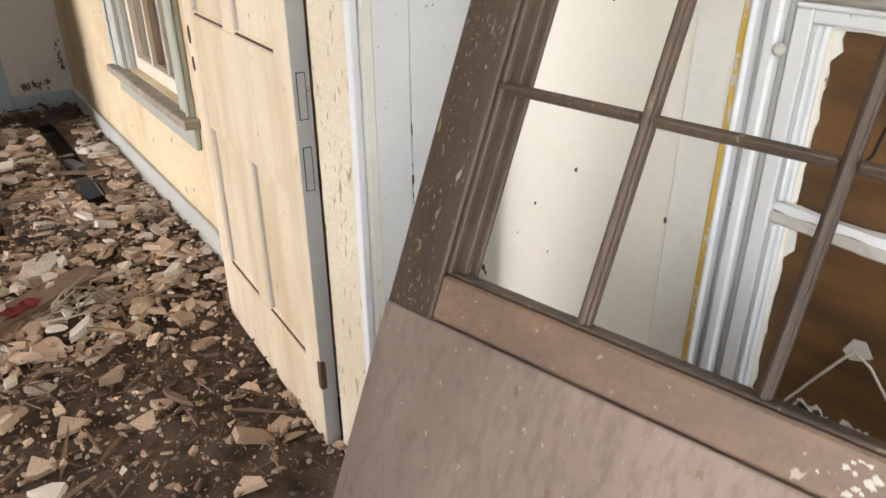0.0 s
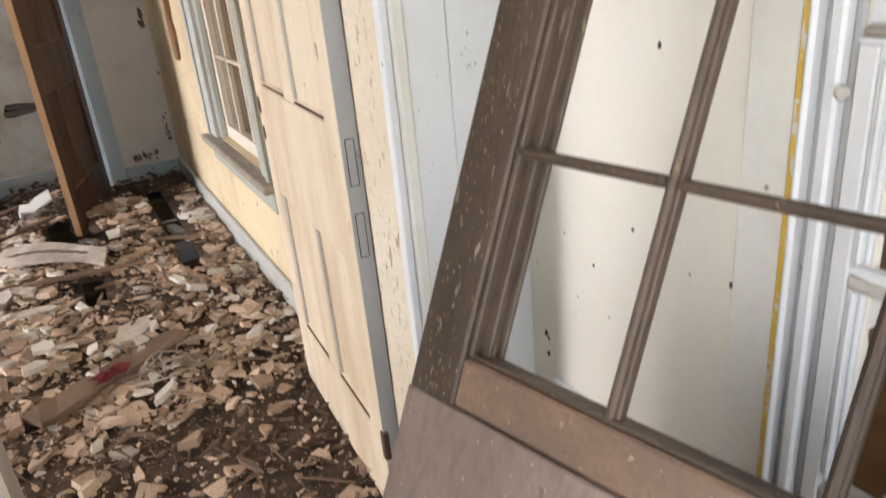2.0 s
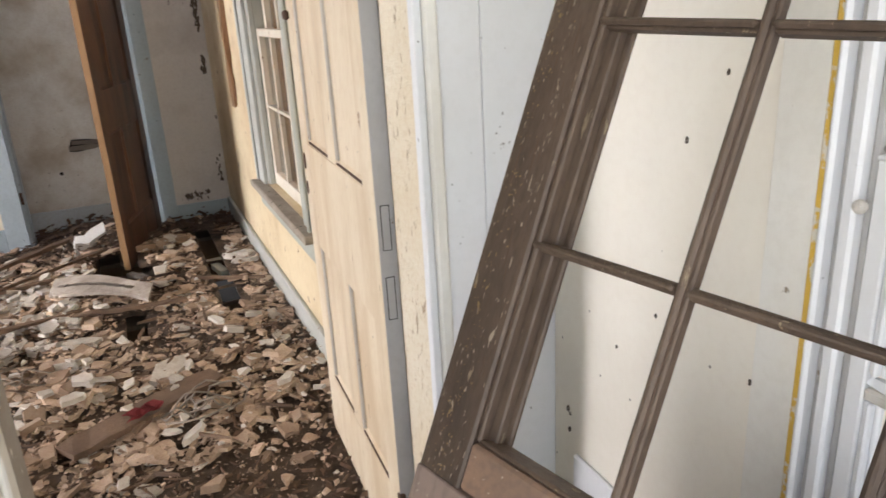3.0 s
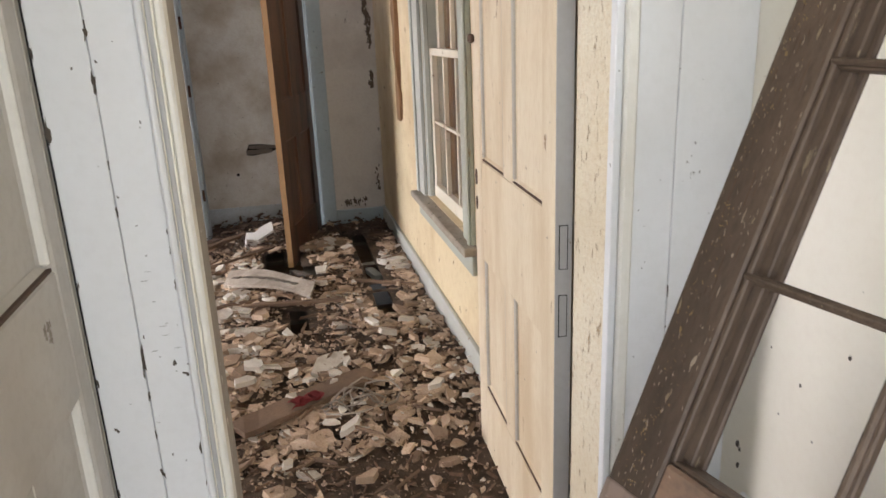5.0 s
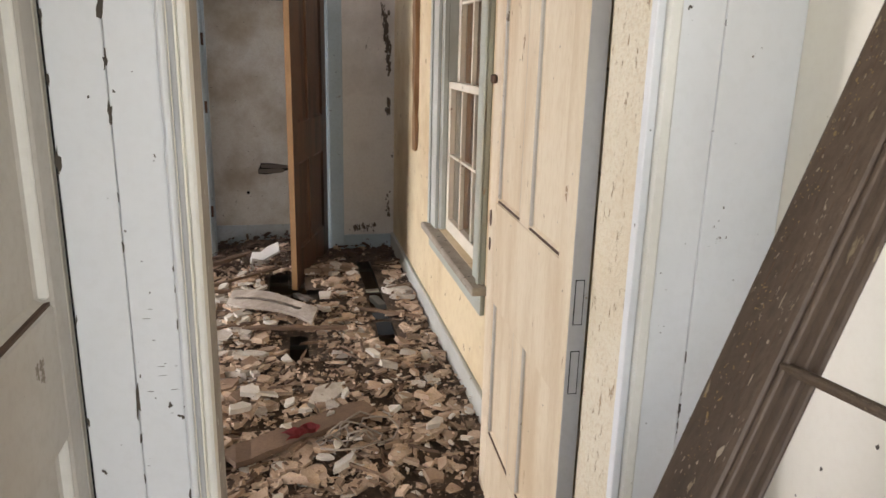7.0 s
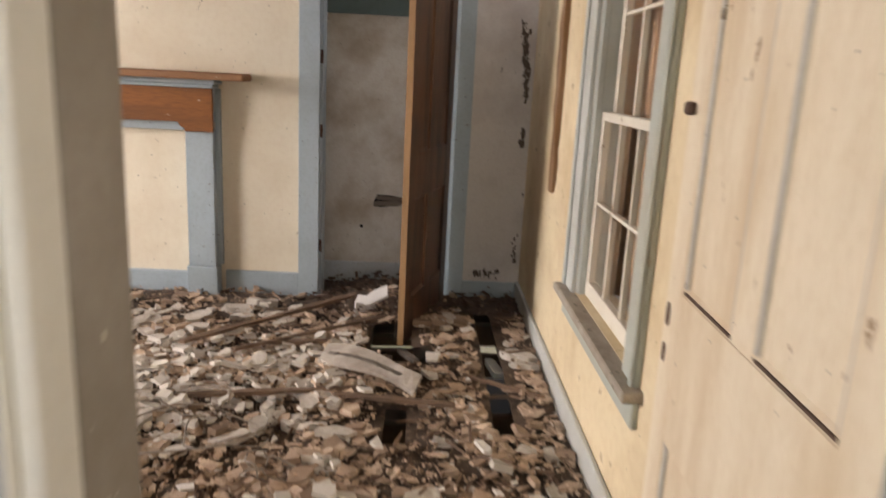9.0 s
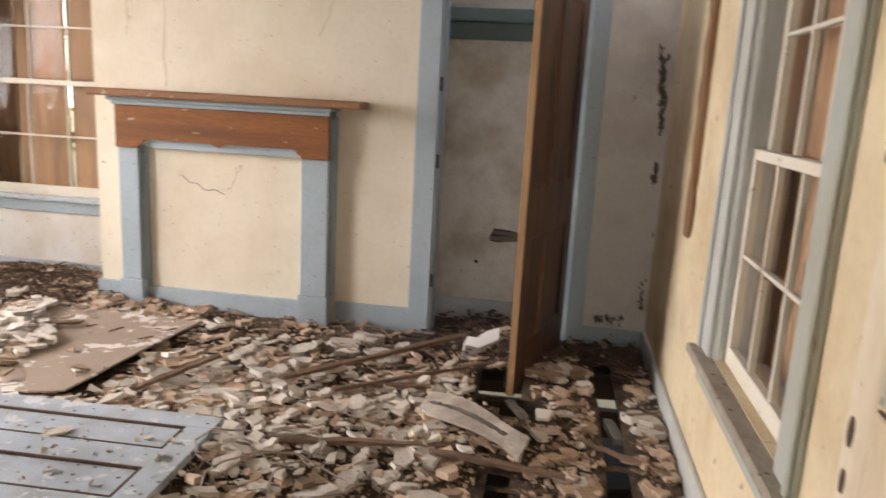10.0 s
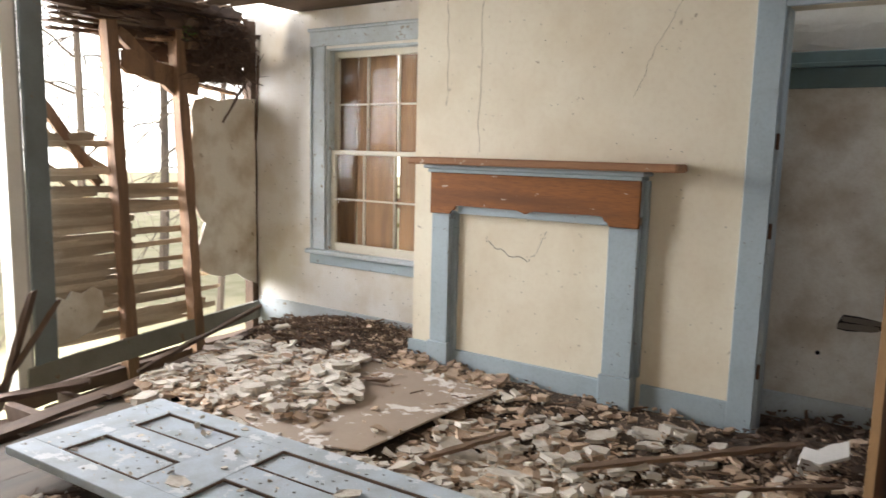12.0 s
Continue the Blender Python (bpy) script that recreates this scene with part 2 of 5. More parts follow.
GLASS = bpy.data.materials.new("old_window_glass")
GLASS.use_nodes = True
gb = GLASS.node_tree.nodes["Principled BSDF"]
gb.inputs["Base Color"].default_value = (0.93, 0.95, 0.93, 1)
gb.inputs["Roughness"].default_value, gb.inputs["IOR"].default_value = 0.03, 1.16
gb.inputs["Transmission Weight"].default_value = 1.0


# ---------------------------------------------------------------- building helpers
def thing(name, at, label, category, group="", kind=""):
    """A top-level Empty at the base of a thing that has parts. at: a place or a pose."""
    ob = new(name)
    ob.empty_display_size = 0.1
    ob.matrix_world = at if isinstance(at, Matrix) else Matrix.Translation(at)
    return tagged(ob, label, category, group, kind)


def mesh_of(name, bm, material, smooth=False):
    bmesh.ops.recalc_face_normals(bm, faces=bm.faces)
    me = bpy.data.meshes.new(name)
    bm.to_mesh(me)
    bm.free()
    me.materials.append(material)
    if smooth:
        me.polygons.foreach_set("use_smooth", [True] * len(me.polygons))
    return me


def part(name, bm, material, parent, label="", smooth=False):
    ob = new(name, mesh_of(name, bm, material, smooth))
    ob.parent = parent
    return tagged(ob, label)


def solo(name, bm, material, label, category, group="", kind="", at=None, smooth=False):
    ob = new(name, mesh_of(name, bm, material, smooth))
    if at is not None:
        ob.matrix_world = at
    return tagged(ob, label, category, group, kind)


def box(x0, x1, y0, y1, z0, z1, bevel=0.0, bm=None, m=None):
    """A box between corners, with its edges broken by bevel; joins into bm if given."""
    bm = bm or bmesh.new()
    c = Vector(((x0 + x1) / 2, (y0 + y1) / 2, (z0 + z1) / 2))
    mat = Matrix.Translation(c) @ Matrix.Diagonal((abs(x1 - x0), abs(y1 - y0), abs(z1 - z0), 1))
    if m is not None:
        mat = m @ mat
    made = bmesh.ops.create_cube(bm, size=1, matrix=mat)["verts"]
    if bevel:
        edges = list({e for v in made for e in v.link_edges})
        bmesh.ops.bevel(bm, geom=edges, offset=bevel, segments=1, affect="EDGES")
    return bm


def slab(points, depth, m=Matrix(), bevel=0.0, bm=None):
    """A flat polygon in local x, y drawn out along local z by depth and laid by m."""
    bm = bm or bmesh.new()
    low = [bm.verts.new(m @ Vector((x, y, 0))) for x, y in points]
    top = [bm.verts.new(m @ Vector((x, y, depth))) for x, y in points]
    k = len(points)
    bm.faces.new(low[::-1])
    f = bm.faces.new(top)
    for i in range(k):
        bm.faces.new((low[i], low[(i + 1) % k], top[(i + 1) % k], top[i]))
    if bevel:
        bmesh.ops.bevel(bm, geom=list(f.edges), offset=bevel, segments=1, affect="EDGES")
    return bm


def rough_bar(a, b, w, h, steps=8, jitter=0.004, taper=0.0, rng=random, bm=None):
    """A hand-broken stick or board from a to b, w wide and h thick, with uneven edges."""
    bm = bm or bmesh.new()
    a, b = Vector(a), Vector(b)
    d = (b - a).normalized()
    side = d.cross(Vector((0, 0, 1)))
    side = side.normalized() if side.length > 0.05 else Vector((1, 0, 0))
    up = side.cross(d)
    rings = []
    for i in range(steps + 1):
        f = i / steps
        k = 1 - taper * f
        if i in (0, steps):
            k *= rng.uniform(0.6, 0.95)
        p = a.lerp(b, f)
        ring = []
        for sx, sz in ((-1, -1), (1, -1), (1, 1), (-1, 1)):
            ring.append(bm.verts.new(p + side * (sx * w / 2 * k + rng.uniform(-jitter, jitter)) + up * (sz * h / 2 * k + rng.uniform(-jitter, jitter))
                                     + d * (rng.uniform(-3, 3) * jitter if i in (0, steps) else 0)))
        rings.append(ring)
    for r0, r1 in zip(rings, rings[1:]):
        for j in range(4):
            bm.faces.new((r0[j], r0[(j + 1) % 4], r1[(j + 1) % 4], r1[j]))
    bm.faces.new(rings[0][::-1])
    bm.faces.new(rings[-1])
    return bm


def tube(points, r, sides=6, bm=None, taper=0.0):
    """A round strand through points."""
    bm = bm or bmesh.new()
    pts = [Vector(p) for p in points]
    rings = []
    for i, p in enumerate(pts):
        d = (pts[min(i + 1, len(pts) - 1)] - pts[max(i - 1, 0)]).normalized()
        s = d.cross(Vector((0.13, 0.21, 1)))
        s = s.normalized() if s.length > 1e-3 else Vector((1, 0, 0))
        u = s.cross(d)
        k = r * (1 - taper * i / max(1, len(pts) - 1))
        rings.append([bm.verts.new(p + (s * math.cos(a) + u * math.sin(a)) * k) for a in (2 * math.pi * j / sides for j in range(sides))])
    for r0, r1 in zip(rings, rings[1:]):
        for j in range(sides):
            bm.faces.new((r0[j], r0[(j + 1) % sides], r1[(j + 1) % sides], r1[j]))
    bm.faces.new(rings[0][::-1])
    bm.faces.new(rings[-1])
    return bm


def panel_face(bm, x0, x1, z0, z1, depth, y_front, ogee=0.014):
    """A sunken field with a sloped moulding round it, in the plane y = y_front, facing -y (local)."""
    o = [(x0, z0), (x1, z0), (x1, z1), (x0, z1)]
    i1 = [(x0 + ogee, z0 + ogee), (x1 - ogee, z0 + ogee), (x1 - ogee, z1 - ogee), (x0 + ogee, z1 - ogee)]
    va = [bm.verts.new((x, y_front, z)) for x, z in o]
    vb = [bm.verts.new((x, y_front + depth, z)) for x, z in i1]
    for j in range(4):
        bm.faces.new((va[j], va[(j + 1) % 4], vb[(j + 1) % 4], vb[j]))
    bm.faces.new(vb)


def panel_door(parent, w, h, t, stile, rails, mid, paint, edge_paint=None, depth=0.011, bead=None):
    """The parts of a four-panel door in local axes: x across, z up, the front at y = 0 and the back at y = t.
    rails: heights (bottom of lower panels, top, bottom of upper panels, top)."""
    a, b, c, d = rails
    mid0, mid1 = (w - mid) / 2, (w + mid) / 2
    part("stile", box(0, stile, 0, t, 0, h, 0.0025), paint, parent)
    part("stile", box(w - stile, w, 0, t, 0, h, 0.0025), paint, parent)
    for z0, z1, nm in ((0, a, "bottom_rail"), (b, c, "lock_rail"), (d, h, "top_rail")):
        part(nm, box(stile + 0.0006, w - stile - 0.0006, 0.0012, t - 0.0012, z0, z1, 0.001), paint, parent)
    for z0, z1 in ((a, b), (c, d)):
        part("muntin", box(mid0, mid1, 0.002, t - 0.002, z0 + 0.0006, z1 - 0.0006, 0.001), paint, parent)
        for x0, x1 in ((stile, mid0), (mid1, w - stile)):
            bm = box(x0 + 0.001, x1 - 0.001, depth + 0.006, t - depth - 0.003, z0 + 0.001, z1 - 0.001)
            panel_face(bm, x0 + 0.0005, x1 - 0.0005, z0 + 0.0005, z1 - 0.0005, depth, 0.003)
            pn = part("panel", bm, paint, parent)
            if bead:
                part("panel_bead", box(x0 + 0.001, x0 + 0.011, 0.0035, depth + 0.005, z0 + 0.012, z1 - 0.002, 0.003), bead, pn)
                part("panel_bead", box(x1 - 0.011, x1 - 0.001, 0.0035, depth + 0.005, z0 + 0.012, z1 - 0.002, 0.003), bead, pn)
                # dark strips give both dirt and shade at the panel's bottom and top
                part("panel_grime", box(x0 + 0.001, x1 - 0.001, 0.0045, depth + 0.004, z0 + 0.0005, z0 + 0.007), RUST, pn, "dark strip of dirt and painted shade on the panel ledge")
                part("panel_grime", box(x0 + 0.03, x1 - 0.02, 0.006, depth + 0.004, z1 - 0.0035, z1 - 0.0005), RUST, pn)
    if edge_paint:
        part("edge", box(-0.002, 0.0, 0.001, t - 0.001, 0.002, h - 0.002), edge_paint, parent)


def wall_panel(bm, axis, at, thick, u0, u1, z0, z1, holes=()):
    """A wall of boxes in the plane axis = at..at+thick, from u0 to u1, cut by holes (u0, u1, z0, z1) in order along u."""
    def put(a, b, c, d):
        if b - a > 1e-4 and d - c > 1e-4:
            if axis == "y":
                box(a, b, at, at + thick, c, d, bm=bm)
            else:
                box(at, at + thick, a, b, c, d, bm=bm)
    x = u0
    for h0, h1, g0, g1 in sorted(holes):
        put(x, h0, z0, z1)
        put(h0, h1, z0, g0)
        put(h0, h1, g1, z1)
        x = h1
    put(x, u1, z0, z1)
    return bm


def structure(name, bm, material, label, category):
    return solo(name, bm, material, label, category, kind="structure")


# ---------------------------------------------------------------- the large structure
RX, DY, CY, NY, WX = 1.09, 1.671, 5.83, 6.325, -4.46
CEIL = 2.53
OPEN_L, OPEN_R = 0.240, 0.962
SET = 0.084   # the boards beyond the doorway stand back by this much


def floor_z(x):
    return 0.0 if x > -2.2 else (x + 2.2) * 0.045


structure("ground", box(-60, 60, -60, 60, -0.9, -0.62), OUTSIDE, "dry grass ground around the old house", "ground")

structure("wall_east", wall_panel(bmesh.new(), "x", RX, 0.16, 1.926, CY + 0.5, -0.3, CEIL, [(3.33, 4.14, 0.60, 2.12)]), YELLOWED,
          "yellowed cream plaster wall with a window", "wall")
wall_fire = structure("wall_chimney", wall_panel(bmesh.new(), "y", CY, 0.12, -2.40, 0.72, -0.3, CEIL, [(-0.21, 0.62, -0.3, 2.16)]), CREAM,
                      "cream plaster chimney wall with a closet opening", "wall")
structure("wall_corner", box(0.722, RX, CY + 0.003, CY + 0.12, -0.3, CEIL), GREYPL, "damp grey plaster beside the closet, streaked with black mould", "wall")
structure("wall_chimney_side", box(-2.40, -2.28, CY + 0.121, NY, -0.3, CEIL), CREAM, "cream plaster side of the chimney breast", "wall")
structure("wall_north", wall_panel(bmesh.new(), "y", NY, 0.16, WX - 0.16, -2.28, -0.4, CEIL, [(-3.66, -2.62, 0.60, 2.22)]), NORTHPL,
          "cream plaster wall with a sash window", "wall")
structure("wall_closet_back", box(-0.4, RX, 6.153, 6.25, -0.3, CEIL), CLOSETW, "mouldy pale plaster wall at the back of the closet", "wall")
structure("wall_closet_side", wall_panel(bmesh.new(), "x", -0.42, 0.08, CY + 0.121, 6.15, -0.3, CEIL), CLOSETW, "mouldy closet side wall", "wall")
bm = wall_panel(bmesh.new(), "y", DY + 0.012, 0.147, WX, OPEN_L - 0.012, -0.3, CEIL)
wall_panel(bm, "y", DY + 0.012, 0.107, OPEN_L - 0.012, OPEN_R + 0.012, 2.10, CEIL)
wall_panel(bm, "y", DY + SET + 0.012, 0.157, OPEN_R + 0.012, 1.24, -0.3, CEIL)
structure("wall_hall_partition", bm, HALLWHITE, "partition wall between hall and room", "wall")
structure("wall_hall_west", wall_panel(bmesh.new(), "x", -0.06, 0.12, -1.6, DY, -0.3, CEIL, [(-0.62, 0.66, -0.3, 2.10), (1.0, 1.66, -0.3, 2.06)]), HALLWHITE, "off-white hall wall with a side doorway", "wall")
structure("wall_hall_east", wall_panel(bmesh.new(), "x", 1.237, 0.14, -1.6, DY + SET + 0.17, -0.3, CEIL, [(0.2, 1.05, 0.60, 2.06)]), HALLWHITE,
          "cream white painted hall wall", "wall")
structure("wall_hall_south", wall_panel(bmesh.new(), "y", -1.72, 0.12, -0.06, 1.38, -0.3, CEIL, [(0.17, 1.07, -0.3, 2.15)]), HALLWHITE, "off-white hall wall with an open doorway", "wall")
structure("wall_west", wall_panel(bmesh.new(), "x", WX - 0.14, 0.14, DY, 3.25, -0.5, CEIL), OLDPL, "bare old plaster wall", "wall")
structure("hall_ceiling", box(-0.06, 1.38, -1.72, DY + 0.22, CEIL, CEIL + 0.08), HALLWHITE, "off-white hall ceiling", "ceiling")


# added glowing sheet that stands for the overbright sky beyond the broken wall
SKYGLOW = bpy.data.materials.new("white_sky_glow")
SKYGLOW.use_nodes = True
hz = SKYGLOW.node_tree.nodes["Principled BSDF"]
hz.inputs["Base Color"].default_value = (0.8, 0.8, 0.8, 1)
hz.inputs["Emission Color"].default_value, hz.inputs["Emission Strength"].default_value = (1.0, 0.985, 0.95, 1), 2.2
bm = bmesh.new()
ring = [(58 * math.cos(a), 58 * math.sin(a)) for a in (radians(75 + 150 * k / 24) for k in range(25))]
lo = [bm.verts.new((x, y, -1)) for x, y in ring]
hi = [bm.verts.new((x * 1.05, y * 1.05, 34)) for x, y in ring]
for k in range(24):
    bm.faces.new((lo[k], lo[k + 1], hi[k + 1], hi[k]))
structure("backdrop", bm, SKYGLOW, "glowing white sheet standing for the bright sky beyond the house", "backdrop")

# room ceiling: bare laths under dark boards, ragged where the outer wall has fallen
rng = random.Random(4)
bm = box(-4.05, RX + 0.16, 1.9, 5.44, CEIL + 0.02, CEIL + 0.09)
box(-4.05, 0.28, 5.4405, CY + 0.10, CEIL + 0.02, CEIL + 0.09, bm=bm)
box(-4.05, -0.35, CY + 0.1005, NY + 0.16, CEIL + 0.02, CEIL + 0.09, bm=bm)
y = 1.93
while y < CY + 0.10:
    a = -4.35 + rng.uniform(-0.25, 0.2)
    box(a, RX if y < 5.42 else 0.28 + rng.uniform(-0.04, 0.06), y, y + 0.030, CEIL + rng.uniform(-0.004, 0.004), CEIL + 0.012, bm=bm)
    y += 0.040
structure("ceiling", bm, CEILW, "bare brown lath ceiling with the plaster fallen off", "ceiling")

# floors: a black sheet puts in the dark below the boards, hall floor
structure("subfloor", box(-4.1, RX, 1.66, 6.3, -0.62, -0.55), BLACK, "black sheet for the dark below the floor", "floor")
structure("hall_floor", box(-0.06, 1.38, -1.72, 1.90, -0.06, -0.004), PLANK, "dusty dark wooden hall floor", "floor")


def baseboard(name, x0, x1, y0, y1, z0, z1, mat, label):
    bm = box(x0, x1, y0, y1, z0, z1, 0.004)
    return structure(name, bm, mat, label, "baseboard")


baseboard("baseboard", RX - 0.022, RX - 0.001, 1.928, CY - 0.001, -0.02, 0.165, WINTRIM, "scuffed grey-blue baseboard")
baseboard("baseboard", -0.80, -0.337, CY - 0.022, CY - 0.001, -0.02, 0.162, BLUE, "blue painted baseboard")
baseboard("baseboard", 0.724, RX - 0.023, CY - 0.020, CY + 0.002, -0.02, 0.155, BLUE, "blue painted baseboard")
baseboard("baseboard", -2.418, -2.25, CY - 0.028, CY - 0.001, -0.08, 0.160, BLUE, "blue painted baseboard block")
baseboard("baseboard", -2.421, -2.401, CY - 0.001, NY - 0.022, -0.08, 0.150, BLUE, "blue painted baseboard")
baseboard("baseboard", WX + 0.01, -2.422, NY - 0.022, NY - 0.001, -0.14, 0.110, BLUEPALE, "pale weathered blue baseboard")
baseboard("baseboard", -0.33, RX, 6.132, 6.152, -0.02, 0.17, BLUEPALE, "dirty grey-blue closet baseboard")


def casing(name, x0, x1, y0, y1, z0, z1, mat, label, bead=0.0):
    bm = box(x0, x1, y0, y1, z0, z1, 0.003)
    return structure(name, bm, mat, label, "trim")


# closet opening
casing("closet_casing", -0.336, -0.208, CY - 0.026, CY + 0.0, -0.02, 2.29, BLUE, "blue painted closet door casing")
casing("closet_jamb", -0.210, -0.190, CY - 0.012, CY + 0.125, -0.02, 2.16, BLUE, "blue painted closet door jamb")
casing("closet_casing", 0.622, 0.722, CY - 0.026, CY + 0.0, -0.02, 2.29, BLUE, "blue painted closet door casing")
casing("closet_jamb", 0.603, 0.621, CY - 0.012, CY + 0.125, -0.02, 2.16, BLUE, "blue painted closet door jamb")
casing("closet_head_casing", -0.207, 0.621, CY - 0.024, CY + 0.0, 2.161, 2.29, BLUE, "blue painted closet head casing")
# brown strip left on the east wall, corner board
bm = rough_bar((RX - 0.012, 4.84, 0.915), (RX - 0.012, 4.84, CEIL - 0.02), 0.022, 0.115, 16, 0.006)
structure("wood_strip", bm, STRIPW, "rough brown upright wooden strip left on the wall", "trim")

# hall partition: boards and casings, each board of its own
hp = thing("hall_boarding", (0, DY, 0), "grey-white painted vertical boards and door casing with chips", "wall boarding", kind="structure")
for x0, x1, y0, t in ((0.066, 0.1385, 0.0, 0.012), (0.1395, 0.2050, 0.0, 0.013), (1.0000, 1.0840, SET, 0.012), (1.0855, 1.2365, SET, 0.0125)):
    part("board", box(x0, x1, y0 - 0.001, y0 + t, 0.0, CEIL - 0.01, 0.0015), GREYWHITE, hp)
part("board", box(0.2325, OPEN_R + 0.016, -0.001, 0.012, 2.12, CEIL - 0.01, 0.0015), GREYWHITE, hp)
part("moulding", box(0.2055, 0.2160, -0.012, 0.012, 0.0, 2.12, 0.004), GREYWHITE, hp)
# set-back moulding is coloured grey for the shade in its groove
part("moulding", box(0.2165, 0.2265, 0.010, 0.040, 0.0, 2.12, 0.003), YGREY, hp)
part("moulding", box(0.2270, 0.2405, 0.020, 0.071, 0.0, 2.12, 0.004), BRIGHTWHITE, hp)
part("moulding", box(0.9560, 0.9720, SET - 0.010, SET + 0.012, 0.0, 2.12, 0.002), GREYWHITE, hp)
part("moulding", box(0.9725, 0.9990, SET - 0.018, SET + 0.012, 0.0, 2.12, 0.005), BRIGHTWHITE, hp)
part("jamb", box(OPEN_L - 0.010, OPEN_L, 0.0720, 0.160, 0.0, 2.10, 0.001), JAMBGREY, hp, "dirty grey painted jamb")
part("jamb", box(OPEN_R, OPEN_R + 0.011, SET + 0.0125, SET + 0.170, 0.0, 2.10, 0.001), CREAMPAINT, hp, "cracked cream painted jamb")
part("head_jamb", box(OPEN_L + 0.001, OPEN_R - 0.001, 0.0125, 0.119, 2.088, 2.099, 0.001), CREAMPAINT, hp)
part("open_joint", box(0.0636, 0.0656, -0.0006, 0.010, 0.0, 2.06), BLACK, hp, "dark open joint beside the boards")
part("threshold", box(OPEN_L, OPEN_R, -0.01, 0.23, -0.003, 0.018, 0.005), PLANK, hp)


# ---------------------------------------------------------------- windows
def sash_parts(win, x0, x1, y, z0, z1, cols, rows, mat, bottom, top):
    t, st, mu = 0.034, 0.042, 0.014
    bm = box(x0, x0 + st, y, y + t, z0, z1, 0.003)
    box(x1 - st, x1, y, y + t, z0, z1, 0.003, bm)
    box(x0 + st, x1 - st, y + 0.001, y + t - 0.001, z0, z0 + bottom, 0.003, bm)
    box(x0 + st, x1 - st, y + 0.001, y + t - 0.001, z1 - top, z1, 0.003, bm)
    sash = part("sash", bm, mat, win, "flaking cream painted sash")
    gx0, gx1, gz0, gz1 = x0 + st, x1 - st, z0 + bottom, z1 - top
    for i in range(1, cols):
        x = gx0 + (gx1 - gx0) * i / cols
        part("muntin", box(x - mu / 2, x + mu / 2, y + 0.003, y + t - 0.006, gz0, gz1, 0.003), mat, sash)
    for j in range(1, rows):
        z = gz0 + (gz1 - gz0) * j / rows
        part("muntin", box(gx0, gx1, y + 0.004, y + t - 0.005, z - mu / 2, z + mu / 2, 0.003), mat, sash)
    for i in range(cols):
        for j in range(rows):
            a, b = (gx0 + (gx1 - gx0) * k / cols for k in (i, i + 1))
            c, d = (gz0 + (gz1 - gz0) * k / rows for k in (j, j + 1))
            pane = part("pane", box(a + mu / 2, b - mu / 2, y + t - 0.011, y + t - 0.0085, c + mu / 2, d - mu / 2), GLASS, sash)
            pane.visible_shadow = False


def sash_window(name, m, w, z0, z1, zr, casing_w, trim, stool, apron, label, near_trim=None, cols=3):
    """A double-hung window in local axes: x across from 0 to w, y outward through the wall, z up."""
    win = thing(name, m, label, "window", kind="structure")
    for x0, x1, mt in ((-casing_w, 0, trim), (w, w + casing_w, near_trim or trim)):
        part("casing", box(x0, x1, -0.020, -0.001, z0 - 0.001, z1 + 0.02, 0.003), mt, win)
        e0, e1 = (x0, x0 + 0.022) if x0 < 0 else (x1 - 0.022, x1)
        part("back_band", box(e0, e1, -0.034, -0.0205, z0 - 0.001, z1 + 0.02, 0.006), mt, win)
    part("head_casing", box(-casing_w - 0.006, w + casing_w + 0.006, -0.024, -0.001, z1 + 0.021, z1 + 0.135, 0.003), trim, win)
    part("head_cap", box(-casing_w - 0.02, w + casing_w + 0.02, -0.04, -0.001, z1 + 0.136, z1 + 0.160, 0.006), trim, win)
    part("window_sill", box(-casing_w - 0.035, w + casing_w + 0.035, -0.062, 0.085, z0 - 0.036, z0 - 0.002, 0.006), stool, win, "dusty rounded window stool")
    part("apron", box(-casing_w - 0.012, w + casing_w + 0.012, -0.022, -0.001, z0 - 0.125, z0 - 0.037, 0.004), apron, win)
    for x0, x1 in ((0.0, 0.016), (w - 0.016, w)):
        part("jamb_lining", box(x0, x1, 0.0, 0.108, z0, z1, 0.001), trim, win)
        part("outer_lining", box(x0, x1, 0.1085, 0.158, z0, z1, 0.001), BOARDED, win, "bare brown outer lining")
        c0, c1 = (x0 + 0.016, x0 + 0.028) if x0 < 0.1 else (x0 - 0.012, x0)
        part("stop_bead", box(c0, c1, 0.004, 0.030, z0, z1, 0.003), trim, win)
    part("head_lining", box(0.017, w - 0.017, 0.0, 0.158, z1 - 0.016, z1, 0.001), trim, win)
    part("outer_sill", box(0.0, w, 0.086, 0.20, z0 - 0.05, z0 - 0.004, 0.004), trim, win)
    sash_parts(win, 0.018, w - 0.018, 0.034, z0 + 0.0, zr + 0.020, cols, 2, SASH, 0.062, 0.034)
    sash_parts(win, 0.018, w - 0.018, 0.074, zr - 0.018, z1 - 0.017, cols, 2, SASH, 0.034, 0.05)
    return win


sash_window("window_east", pose(RX, 4.14, 0, 0, 0, -90), 0.81, 0.60, 2.12, 1.315, 0.130, WINTRIM, STOOL, GREEN,
            "sash window with flaking grey-white trim, boarded outside", near_trim=GREEN)
sash_window("window_north", pose(-3.66, NY, 0), 1.04, 0.60, 2.22, 1.40, 0.155, BLUEPALE, BLUEPALE, BLUE,
            "six-over-six sash window in weathered pale blue trim, boarded outside")


